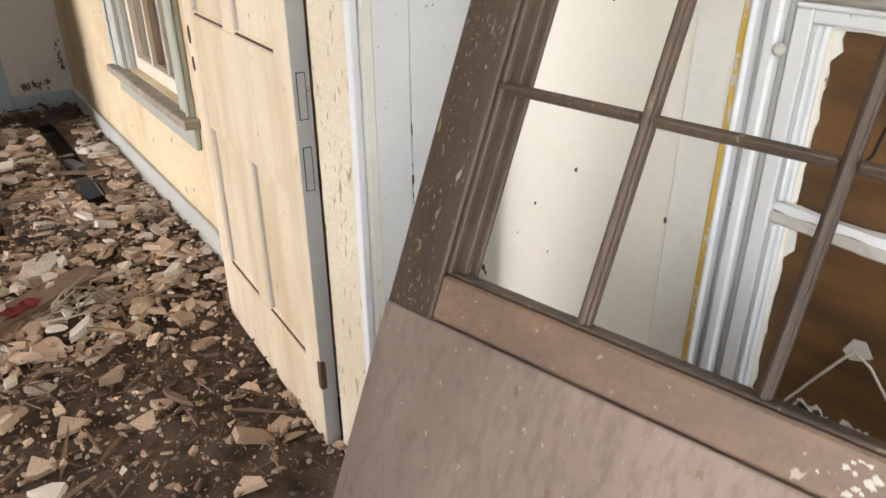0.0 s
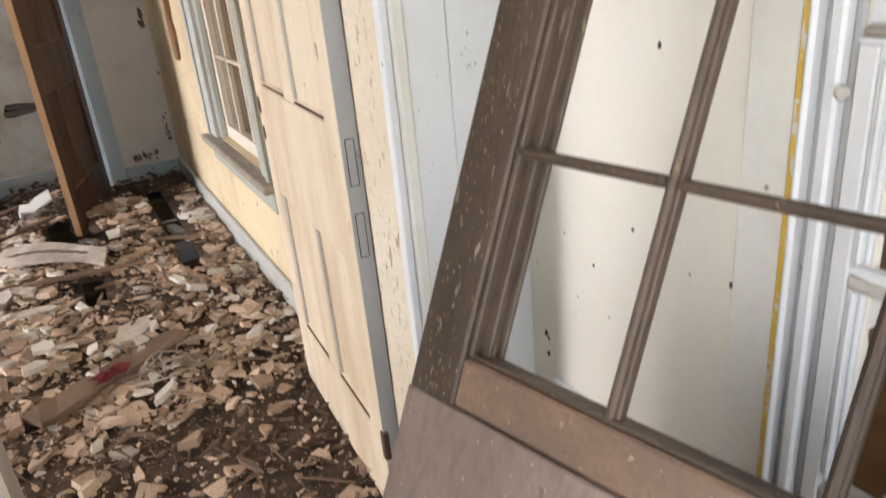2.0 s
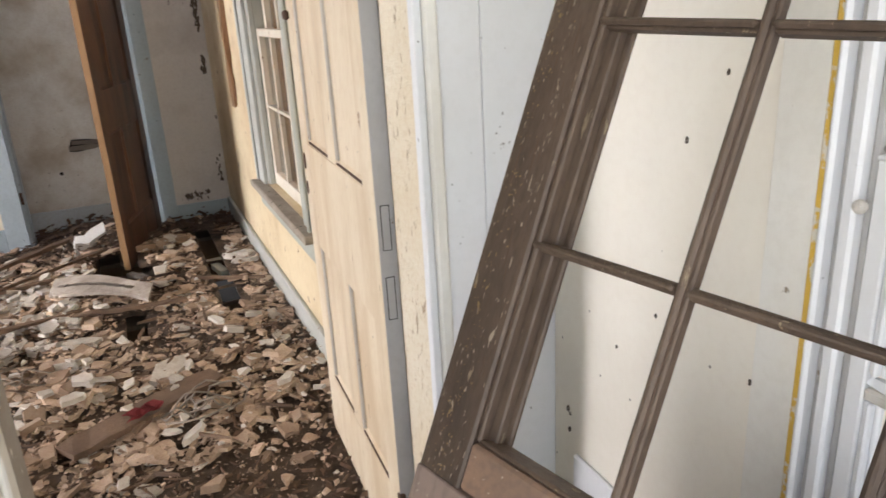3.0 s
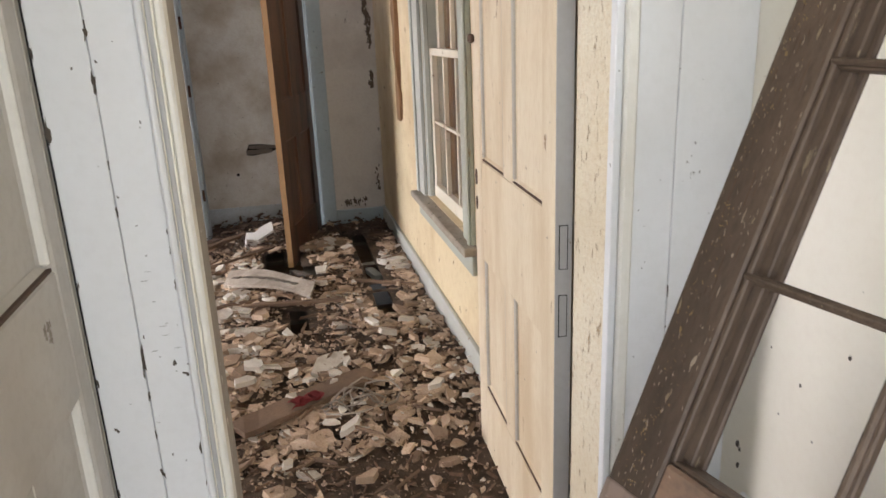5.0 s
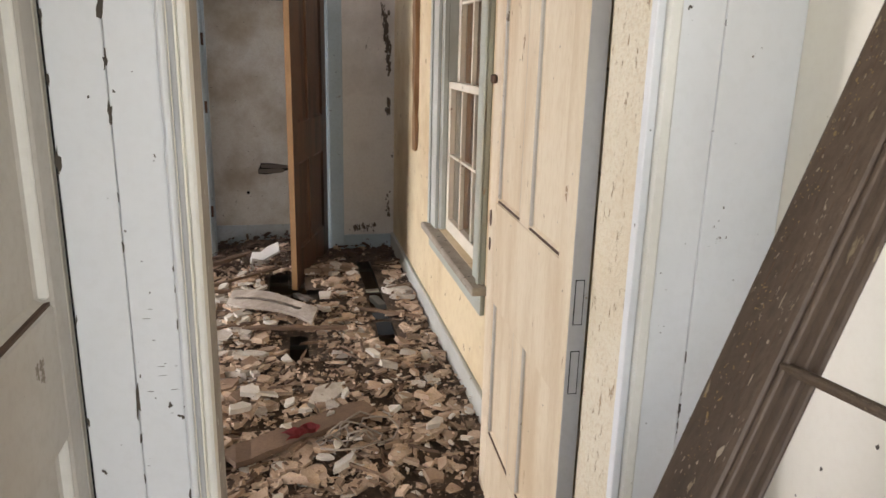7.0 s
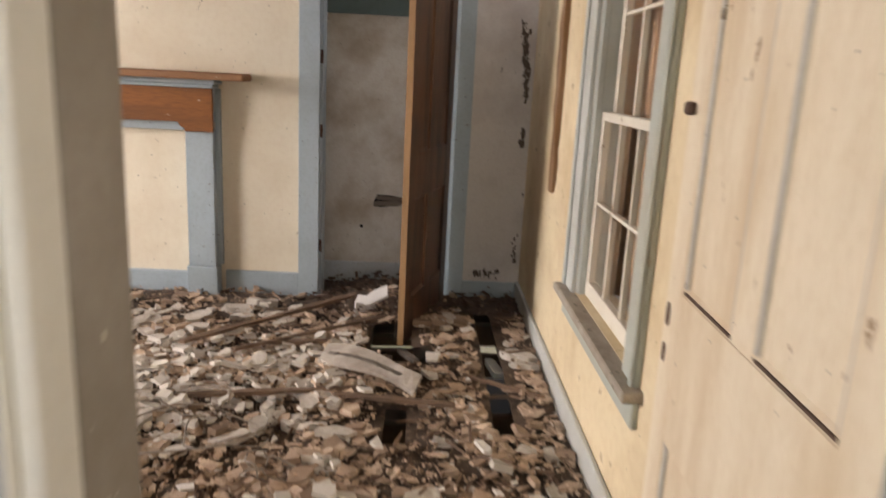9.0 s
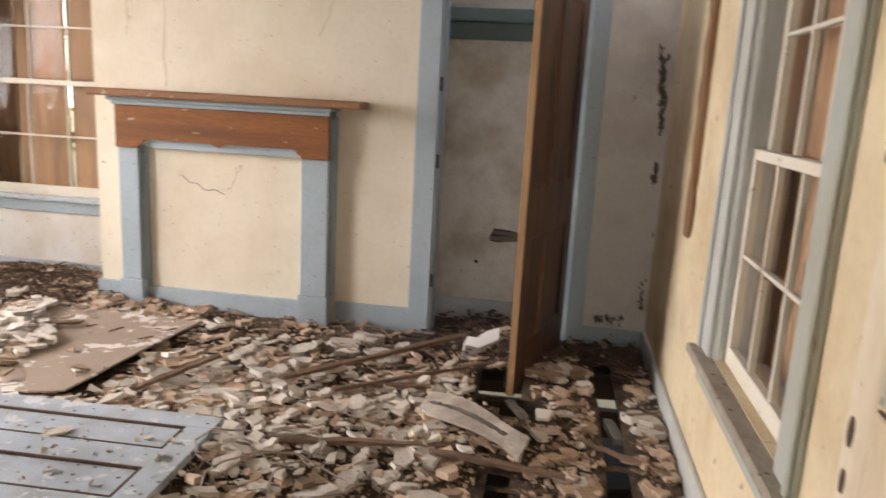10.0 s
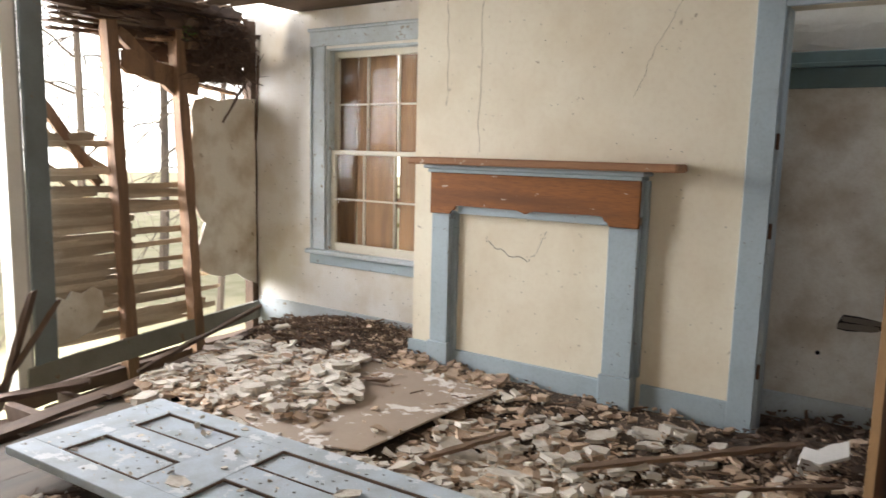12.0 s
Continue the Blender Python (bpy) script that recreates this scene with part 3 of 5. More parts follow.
def boarding(name, m, w, z0, z1, widths, gaps, label, seed):
    """Vertical boards nailed over the outside of a window, uneven and gapped."""
    r = random.Random(seed)
    th = thing(name, m, label, "boarding")
    x = -0.04
    for wd, gp in zip(widths, gaps):
        x += gp
        lo, hi = z0 - 0.15 + r.uniform(0, 0.05), z1 + 0.2 + r.uniform(-0.08, 0.1)
        mm = Matrix.Translation((x + wd / 2, 0, 0)) @ pose(0, 0, 0, 0, r.uniform(-0.8, 0.8), 0)
        pts = [(-wd / 2, lo), (wd / 2, lo + r.uniform(-0.03, 0.03)), (wd / 2 + r.uniform(-.01, .01), (lo + hi) / 2), (wd / 2, hi), (-wd / 2, hi + r.uniform(-0.05, 0.05)), (-wd / 2 + r.uniform(-.012, .012), lo * 0.6 + hi * 0.4)]
        part("board", slab(pts, 0.02, mm @ pose(0, 0.0, 0, 90, 0, 0)), BOARDED, th)
        x += wd
    part("batten", box(-0.06, w + 0.06, 0.002, 0.024, z0 + 0.42, z0 + 0.50, 0.003), BOARDED, th)
    return th


boarding("window_boarding", pose(RX + 0.205, 4.14, 0, 0, 0, -90), 0.81, 0.55, 2.1, (0.20, 0.20, 0.20, 0.20, 0.22), (-0.12, 0.012, 0.02, 0.01, 0.012),
         "orange-brown boards nailed across the outside of the window", 3)
boarding("window_boarding", pose(-3.66, NY + 0.205, 0), 1.04, 0.55, 2.2, (0.235, 0.185, 0.225, 0.215, 0.25), (-0.05, 0.030, 0.010, 0.024, 0.010),
         "orange-brown boards nailed across the outside of the window", 5)


# ---------------------------------------------------------------- fireplace surround
def fireplace():
    fp = thing("fireplace_mantel", (-1.49, CY, 0), "blue painted fireplace surround with a red-brown frieze, opening plastered shut", "fireplace")
    o = 1.49
    for x0, x1 in ((-2.200, -2.066), (-1.010, -0.842)):
        a, b = x0 + o, x1 + o
        pil = part("pilaster", box(a, b, -0.085, -0.002, 0.20, 1.055, 0.004), BLUE, fp)
        part("plinth", box(a - 0.012, b + 0.012, -0.100, -0.002, -0.06, 0.199, 0.005), BLUE, pil)
        part("side_strip", box(b, b + 0.030, -0.035, -0.002, 0.20, 1.30, 0.003) if x0 > -1.5 else box(b, b + 0.035, -0.045, -0.002, 0.12, 1.05, 0.003), BLUE, pil)
    # frieze with stepped-down ends, rounded inner corners and a small cusp
    L, R, cx = -2.200 + o, -0.836 + o, -1.522 + o
    pts = [(L, 1.042), (L + 0.150, 1.042)]
    for k in range(6):
        a = math.pi / 2 * k / 5
        pts.append((L + 0.150 + 0.035 * math.sin(a) + 0.004, 1.062 + 0.035 * (1 - math.cos(a)) + 0.0))
    pts += [(L + 0.215, 1.098), (cx - 0.06, 1.098), (cx - 0.03, 1.090), (cx, 1.075), (cx + 0.03, 1.090), (cx + 0.06, 1.098), (R - 0.23, 1.098)]
    for k in range(6):
        a = math.pi / 2 * (1 - k / 5)
        pts.append((R - 0.165 - 0.035 * math.sin(a) - 0.004, 1.062 + 0.035 * (1 - math.cos(a))))
    pts += [(R - 0.165, 1.042), (R, 1.042), (R, 1.30), (L, 1.30)]
    part("frieze", slab(pts, 0.022, pose(0, -0.088, 0, 90, 0, 0), 0.003), OXIDE, fp, "red-brown painted frieze board")
    part("frieze_back", box(L + 0.002, R - 0.002, -0.086, -0.002, 1.101, 1.30), BLUE, fp)
    part("opening_head", box(L + 0.19, R - 0.19, -0.075, -0.002, 1.045, 1.100, 0.003), BLUE, fp)
    part("bed_moulding", box(L - 0.012, R + 0.012, -0.128, -0.002, 1.301, 1.325, 0.006), BLUE, fp)
    part("bed_moulding", box(L - 0.034, R + 0.034, -0.155, -0.002, 1.3255, 1.350, 0.010), BLUE, fp)
    part("shelf", box(-2.322 + o, -0.624 + o, -0.205, -0.002, 1.351, 1.395, 0.010), SHELFW, fp, "worn orange-brown mantel shelf")
    part("infill", box(-2.05 + o, -1.035 + o, -0.020, -0.002, 0.13, 1.05), CREAM, fp, "cream plaster infill with a hairline crack")
    part("hearth_board", box(-2.050 + o, -1.024 + o, -0.046, -0.003, -0.03, 0.150, 0.004), BLUE, fp)
    # hairline crack in the infill, in a dark and a fainter stretch
    cr = random.Random(2)
    for (x0, z0), (x1, z1), (x2, z2), rad, n in (((-1.83, 0.90), (-1.77, 0.82), (-1.528, 0.79), 0.0022, 15), ((-1.528, 0.79), (-1.46, 0.86), (-1.425, 0.97), 0.0012, 9)):
        pts = []
        for k in range(n):
            f = k / (n - 1)
            u, v = (1 - f) * (1 - f), 2 * f * (1 - f)
            pts.append((u * x0 + v * x1 + f * f * x2 + o + cr.uniform(-0.010, 0.010), -0.0203, u * z0 + v * z1 + f * f * z2 + cr.uniform(-0.012, 0.012)))
        part("crack", tube(pts, rad, 4), BLACK, fp)
    return fp


fireplace()


# black mould in the damp corner
r = random.Random(77)
bm = bmesh.new()
n_spot = 0
for zc, spread_z, xc, spread_x, count in ((1.74, 0.025, 1.015, 0.010, 16), (1.66, 0.03, 1.025, 0.010, 22), (1.56, 0.04, 1.035, 0.010, 34), (1.46, 0.04, 1.045, 0.010, 40), (1.38, 0.03, 1.053, 0.007, 26),
                                          (1.12, 0.025, 1.052, 0.006, 16), (1.05, 0.025, 1.050, 0.006, 14), (0.36, 0.04, 1.052, 0.008, 14), (0.20, 0.014, 0.88, 0.045, 26)):
    for k in range(int(count * 1.3)):
        xx, zz = xc + r.gauss(0, spread_x), zc + r.gauss(0, spread_z)
        if xx > RX - 0.02 or xx < 0.75 or zz < 0.17:
            continue
        s = r.uniform(0.002, 0.007) if k % 3 else r.uniform(0.006, 0.013)
        pts = [(s * math.cos(a) * r.uniform(0.3, 1.3), s * 2.2 * math.sin(a) * r.uniform(0.2, 1.4)) for a in (2 * math.pi * i / 11 for i in range(11))]
        n_spot += 1
        slab(pts, 0.0012 + 0.00015 * (n_spot % 9), Matrix.Translation((xx, CY + 0.0025, zz)) @ pose(0, 0, 0, 90, 0, 0), bm=bm)
solo("mould_stain", bm, surf("black_mould", (0.125, 0.098, 0.078), dark_amt=0.6, rough=1.0, bump=0.4), "black mould patches in the damp wall corner", "mould", kind="stuff")

# hairline cracks in the chimney wall
for cx, z0, z1, seed in ((-2.16, 1.72, 2.5, 1), (-1.93, 1.42, 2.5, 2), (-0.95, 1.75, 2.25, 3)):
    r = random.Random(seed)
    pts, xx = [], cx
    for k in range(18):
        f = k / 17
        xx += r.uniform(-0.012, 0.012) + (0.014 if seed == 3 else 0)
        pts.append((xx, CY - 0.0004, z0 + (z1 - z0) * f))
    solo("wall_crack", tube(pts, 0.0013, 4), surf("crack_shadow_dirt", (0.22, 0.17, 0.11), rough=1.0), "hairline crack in the cream plaster", "crack", "wall cracks", "structure")
# hinge leaves on the closet jamb
for zz in (1.075, 1.52, 0.35):
    solo("hinge_leaf", box(-0.2075, -0.1895, CY - 0.016, CY - 0.0125, zz - 0.04, zz + 0.04, 0.001), RUST, "rusted hinge leaf on the closet jamb", "hinge", "hinge leaves", "structure")


# ---------------------------------------------------------------- doors
yd = thing("panel_door", (0.936, 1.970, 0.03), "aged cream four-panel door standing open, grey edge, rusted latch", "door")
yd.matrix_world = Matrix.Translation((0.936, 1.970, 0.03)) @ Matrix(((0.047, 0.999, 0, 0), (0.999, -0.047, 0, 0), (0, 0, 1, 0), (0, 0, 0, 1)))
panel_door(yd, 0.79, 2.0, 0.040, 0.092, (0.235, 0.69, 1.005, 1.86), 0.085, YDOOR, YGREY, 0.012, DULLDOOR)
for z0, z1 in ((0.885, 0.985), (0.725, 0.825)):
    bm = box(-0.0035, -0.002, 0.010, 0.028, z0, z1)
    part("hinge_mortise", bm, YGREY, yd, "painted-over hinge mortise")
    for a, b, c, d in ((0.009, 0.0105, z0, z1), (0.0275, 0.029, z0, z1), (0.009, 0.029, z0, z0 + 0.0015), (0.009, 0.029, z1 - 0.0015, z1)):
        part("hinge_edge", box(-0.004, -0.002, a, b, c, d), BLACK, yd)
part("hinge", box(-0.012, 0.010, -0.004, 0.012, 0.19, 0.27, 0.003), RUST, yd, "rusted hinge")
latch = part("latch", box(0.745, 0.782, -0.016, -0.0005, 1.352, 1.378, 0.005), RUST, yd, "rusted latch")
for zc, rr in ((0.945, 0.016), (0.862, 0.013)):
    bm = bmesh.new()
    bmesh.ops.create_cone(bm, cap_ends=True, segments=14, radius1=rr, radius2=rr, depth=0.003, matrix=Matrix.Translation((0.762, -0.0012, zc)) @ pose(0, 0, 0, 90, 0, 0) @ Matrix.Diagonal((0.7, 1.6, 1, 1)))
    part("lock_hole", bm, RUST, yd, "brown stained lock hole")

cd_hinge, cd_free = Vector((0.605, 5.775)), Vector((0.375, 4.965))
d2 = (cd_hinge - cd_free).normalized()
cdoor = thing("closet_door", Matrix(((d2.x, -d2.y, 0, cd_free.x), (d2.y, d2.x, 0, cd_free.y), (0, 0, 1, 0.02), (0, 0, 0, 1))),
              "varnished brown wooden closet door standing open into the room", "door")
panel_door(cdoor, (cd_hinge - cd_free).length, 2.10, 0.036, 0.115, (0.24, 0.78, 1.02, 1.95), 0.11, CDOOR, CEDGE)

hd = thing("hall_door", Matrix(((0, -1, 0, 0.063), (-1, 0, 0, 1.655), (0, 0, 1, 0.01), (0, 0, 0, 1))), "dull off-white four-panel door shut in the hall wall", "door")
# bright white beads paint in the light that the panel reveals catch
panel_door(hd, 0.65, 2.04, 0.04, 0.052, (0.22, 0.93, 1.12, 1.92), 0.095, DULLDOOR, None, 0.016, BRIGHTWHITE)
GRAINED = surf("combed_brown_graining", (0.17, 0.085, 0.025), (0.05, 0.024, 0.012), 1.0, chip=(0.40, 0.27, 0.12), chip_amt=-0.06, chip_scale=40, rough=0.4, bump=0.2, stretch=(4, 4, 0.5), grit=0.45)
for x0, x1, z0, z1 in ((0.001, 0.110, 0.001, 2.039), (0.54, 0.649, 0.001, 2.039), (0.111, 0.539, 0.001, 0.23), (0.111, 0.539, 0.92, 1.12), (0.111, 0.539, 1.91, 2.039), (0.28, 0.37, 0.231, 0.919), (0.28, 0.37, 1.121, 1.909)):
    part("grained_face", box(x0, x1, 0.0385, 0.045, z0, z1, 0.002), GRAINED, hd, "brown combed graining on the inner face")
part("chipped_edge", box(0.6502, 0.6520, 0.001, 0.044, 0.002, 2.038), BRIGHTWHITE, hd, "chipped white painted edge")
for zc in (1.075, 0.985):
    part("escutcheon", slab([(0.016 * math.cos(a), 0.026 * math.sin(a)) for a in (2 * math.pi * i / 14 for i in range(14))], 0.003, Matrix(((1, 0, 0, 0.60), (0, 0, 1, 0.0452), (0, 1, 0, zc), (0, 0, 0, 1)))), LATHW, hd, "bare wood patch round a lock hole")


# ---------------------------------------------------------------- leaning screen door with nine lights
U, V = Vector((0.277, -0.961, -0.03)).normalized(), Vector((0.398, 0.073, 0.915)).normalized()
N = U.cross(V).normalized()
V = N.cross(U)
B0 = Vector((0.796, 1.254, 0.92)) - U * 0.065 - V * 1.004
LEAN = Matrix(((U.x, V.x, N.x, B0.x), (U.y, V.y, N.y, B0.y), (U.z, V.z, N.z, B0.z), (0, 0, 0, 1)))
fd = thing("screen_door", LEAN, "brown nine-light door leaning against the hall wall, glass gone", "door")
FW, FL, G0, PW, PH, SW = 0.742, 1.74, 1.004, 0.199, 0.243, 0.072
for x0, x1 in ((0.0, SW), (FW - SW, FW)):
    st = part("stile", slab([(x0, 0), (x1, 0), (x1, FL), (x0, FL)], 0.045, pose(0, 0, -0.045), 0.003), BROWNPAINT, fd, "scratched brown stile, the paint worn to flecks")
    inward = 1 if x0 == 0 else -1
    edge = x1 if x0 == 0 else x0
    for a, b, c, d in ((0.0004, 0.008, -0.020, -0.005), (0.0004, 0.020, -0.036, -0.0205), (0.0004, 0.027, -0.0445, -0.0365)):
        e0, e1 = sorted((edge + inward * a, edge + inward * b))
        part("glazing_moulding", box(e0, e1, G0 + 0.002, FL - 0.062, c, d, 0.002), BROWNPAINT, st)
part("top_rail", box(SW + 0.001, FW - SW - 0.001, FL - 0.06, FL, -0.044, -0.001, 0.003), BROWNPAINT, fd)
part("middle_rail", box(SW + 0.001, FW - SW - 0.001, G0 - 0.058, G0, -0.044, 0.001, 0.004), BROWNRAIL, fd, "reddish brown rail, paint worn")
part("rail_cap", box(SW + 0.002, FW - SW - 0.002, G0 + 0.0005, G0 + 0.006, -0.040, -0.006, 0.002), BROWNPAINT, fd)
part("lower_panel", box(0.001, FW - 0.001, 0.03, G0 - 0.060, -0.020, 0.004, 0.002), BROWNPANEL, fd, "dusty brown sheet panel")
part("bottom_rail", box(SW + 0.001, FW - SW - 0.001, 0.0, 0.10, -0.044, -0.021, 0.003), BROWNPAINT, fd)


def bar(x0, x1, y0, y1, along_x=False):
    """A glazing bar: a square back with a narrower rounded bead along its face."""
    bm = box(x0, x1, y0, y1, -0.026, -0.0095, 0.002)
    if along_x:
        box(x0, x1, y0 + 0.0025, y1 - 0.0025, -0.0095, 0.0, 0.003, bm)
    else:
        box(x0 + 0.003, x1 - 0.003, y0, y1, -0.0095, 0.0, 0.003, bm)
    return bm


for k in (1, 2):
    x = SW - 0.007 + PW * k
    part("muntin", bar(x - 0.0075, x + 0.0075, G0 + 0.006, FL - 0.061), BROWNPAINT, fd)
for y in (G0 + PH, G0 + 2 * PH + 0.018):
    for i in range(3):
        a, b = SW - 0.007 + PW * i + (0.0078 if i else 0.008), SW - 0.007 + PW * (i + 1) - (0.0078 if i < 2 else -0.002)
        part("muntin", bar(a, b, y - 0.0065, y + 0.0065, True), BROWNPAINT, fd)


# old paint flecks and scuffs on the screen door
r = random.Random(64)
pale = surf("pale_paint_fleck", (0.36, 0.29, 0.22), dark_amt=0.6, rough=0.8, bump=0.2)
gold = surf("ochre_worn_fleck", (0.25, 0.17, 0.075), dark_amt=0.6, rough=0.7, bump=0.2)


def flecks(name, count, place, size, stretch_y, z, mat, label):
    bm = bmesh.new()
    for k in range(count):
        x, y = place()
        s = size * r.uniform(0.35, 1.0) * (2.2 if k % 17 == 0 else 1.0)
        lean_k = r.uniform(-0.6, 0.6)
        pts = []
        for i in range(8):
            a, q = 2 * math.pi * i / 8, r.uniform(0.3, 1.2)
            pts.append((s * q * math.cos(a) + lean_k * s * math.sin(a), s * stretch_y * q * math.sin(a)))
        slab(pts, 0.0003 + 0.00005 * (k % 7), pose(x, y, z), bm=bm)
    return part(name, bm, mat, fd, label)


def stile_place():
    y = r.uniform(0.70, 1.66)
    return 0.030 + 0.010 * math.sin(y * 3.0) + r.gauss(0, 0.008), y


flecks("stile_flecks", 300, stile_place, 0.0010, 2.0, 0.0, gold, "ochre flecks where the paint has worn")
flecks("stile_scuffs", 36, lambda: (r.uniform(0.004, 0.06), r.uniform(0.55, 1.66)), 0.0014, 3.0, 0.0, pale, "pale scuffs in the paint")
flecks("rail_flecks", 26, lambda: (r.uniform(0.08, 0.62), r.uniform(G0 - 0.054, G0 - 0.006)), 0.0022, 0.6, 0.001, pale, "pale scuffs in the paint")
flecks("panel_flecks", 80, lambda: (r.uniform(0.02, 0.66), G0 - 0.07 - 0.45 * r.random() ** 1.4), 0.0019, 1.8, 0.004, pale, "pale scuffs and droppings")
flecks("stile_scratches", 150, lambda: (r.uniform(0.003, 0.068), r.uniform(0.75, 1.70)), 0.00045, 10.0, 0.0, pale, "long pale scratches along the grain")
flecks("stile_dark_grain", 110, lambda: (r.uniform(0.003, 0.068), r.uniform(0.75, 1.70)), 0.0005, 26.0, 0.0, DARKW, "dark open grain")
flecks("panel_scratches", 60, lambda: (r.uniform(0.02, 0.70), G0 - 0.07 - 0.45 * r.random()), 0.0005, 9.0, 0.004, pale, "fine pale scratches")
flecks("panel_stains", 26, lambda: (r.uniform(0.02, 0.70), G0 - 0.07 - 0.40 * r.random()), 0.008, 1.6, 0.004, BROWNRAIL, "darker brown stains")
flecks("paint_splash", 16, lambda: (0.560 + r.gauss(0, 0.014), G0 - 0.026 + r.gauss(0, 0.008)), 0.0060, 0.8, 0.001, DULLDOOR, "splash of white paint")


# ---------------------------------------------------------------- hall east side: casing, painted edge and the damaged panelled door
hc = thing("hall_door_casing", (1.237, 1.10, 0), "fluted grey-white door casing with a yellow painted edge", "trim", kind="structure")
part("plain_board", box(-0.006, -0.0005, 0.0700, 0.142, 0.555, 2.2, 0.002), BRIGHTWHITE, hc)
part("yellow_edge", box(-0.013, -0.0005, 0.0545, 0.0695, 0.558, 2.2, 0.003), YSTRIPE, hc, "chipped yellow painted edge")
# recessed flutes get a darker grey that paints in their shade
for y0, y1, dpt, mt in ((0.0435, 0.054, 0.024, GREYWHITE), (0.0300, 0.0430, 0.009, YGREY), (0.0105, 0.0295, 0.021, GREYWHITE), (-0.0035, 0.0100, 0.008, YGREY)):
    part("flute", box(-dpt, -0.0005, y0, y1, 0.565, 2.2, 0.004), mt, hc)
part("base_ledge", box(-0.030, -0.0005, -0.03, 0.17, 0.50, 0.548, 0.005), GREYWHITE, hc, "grey ledge under the casing")
part("wainscot", box(-0.012, -0.0005, -0.9, 0.57, 0.0, 0.499, 0.003), GREYWHITE, hc)

bd = thing("damaged_door", (1.237, 0, 0), "grey-white panelled door with broken-out panels showing brown boarding", "door", kind="structure")
BROWNBACK = surf("brown_backing_board", (0.155, 0.078, 0.030), (0.060, 0.033, 0.018), 0.9, rough=0.34, bump=0.2, stretch=(1, 1.2, 5), scale=1.5, grit=0.3)
DUSTY = surf("dusty_white_sash_paint", (0.62, 0.61, 0.58), (0.33, 0.29, 0.24), 0.8, chip=(0.16, 0.12, 0.09), chip_amt=-0.045, chip_scale=24, rough=0.75, bump=0.35, grit=0.4)
Y0, Y1 = 0.25, 1.0950
part("stile", box(-0.016, -0.0005, 1.0730, Y1, 0.60, 1.2235, 0.002), GREYWHITE, bd)
for a, b, d in ((1.0665, 1.0725, 0.013), (1.0600, 1.0660, 0.018), (1.0530, 1.0595, 0.010)):
    part("panel_moulding", box(-d, -0.0005, a, b, 0.668, 0.9430, 0.002), GREYWHITE, bd)
    part("panel_moulding", box(-d, -0.0005, a, b, 0.9770, 1.2060, 0.002), GREYWHITE, bd)
part("backing_board", box(0.006, 0.020, Y0, 1.0495, 0.61, 1.2180), BROWNBACK, bd, "brown stained backing board")
part("top_rail", box(-0.014, 0.0055, Y0, 1.0725, 1.2070, 1.2235, 0.002), GREYWHITE, bd)
part("bottom_rail", box(-0.014, 0.0055, Y0, 1.0725, 0.600, 0.6500, 0.003), DUSTY, bd, "dusty white bottom rail")
part("bottom_moulding", box(-0.009, 0.0055, Y0, 1.0525, 0.6505, 0.6680, 0.004), DUSTY, bd)
part("cross_bar", box(-0.016, 0.0055, Y0, 1.0725, 0.9440, 0.9600, 0.003), DUSTY, bd, "splintered white cross bar")
part("cross_bar_bevel", rough_bar((-0.004, 1.070, 0.967), (-0.004, Y0, 0.967), 0.014, 0.012, 30, 0.002, rng=random.Random(5)), GREYWHITE, bd)
# torn paint and splintered edges round the broken panels
rt = random.Random(17)
for z0, z1 in ((0.669, 0.942), (0.978, 1.205)):
    zs = [z0 + (z1 - z0) * k / 16 for k in range(17)]
    pts = [(1.0528, z) for z in zs] + [(1.0528 - rt.uniform(0.001, 0.008) - (0.009 if k > 13 else 0), z) for k, z in reversed(list(enumerate(zs)))]
    part("torn_edge", slab(pts, 0.0025, Matrix(((0, 0, 1, 0.0015), (1, 0, 0, 0), (0, 1, 0, 0), (0, 0, 0, 1)))), BRIGHTWHITE, bd, "torn white paint and splinters")
    ys = [1.045 - 0.030 * k for k in range(24)]
    pts = [(y, z1 + 0.001) for y in ys] + [(y, z1 - rt.uniform(0.001, 0.006)) for y in reversed(ys)]
    part("torn_edge", slab(pts, 0.0025, Matrix(((0, 0, 1, 0.0018), (1, 0, 0, 0), (0, 1, 0, 0), (0, 0, 0, 1)))), BRIGHTWHITE, bd)
part("crack", tube([(0.0055, 1.043, 1.045), (0.0055, 1.01, 1.040), (0.0055, 0.985, 1.046), (0.0055, 0.972, 1.062), (0.0055, 0.966, 1.10)], 0.0018, 5), BLACK, bd)
# a broken triangle of glass left standing in the lower panel
part("glass_shard", tube([(0.002, 0.996, 0.676), (0.001, 0.960, 0.744), (0.0, 0.925, 0.806), (0.001, 0.900, 0.792), (0.002, 0.850, 0.735)], 0.0022, 5), DULLDOOR, bd, "pale dusty edge of a broken pane")
part("glass_dust", slab([(0.940, 0.800), (0.930, 0.822), (0.915, 0.824), (0.902, 0.806), (0.915, 0.795), (0.928, 0.790)], 0.002, Matrix(((0, 0, 1, 0.0005), (1, 0, 0, 0), (0, 1, 0, 0), (0, 0, 0, 1)))), DULLDOOR, bd)
# white chips put in the bright reflection along the panel's bottom
bm = bmesh.new()
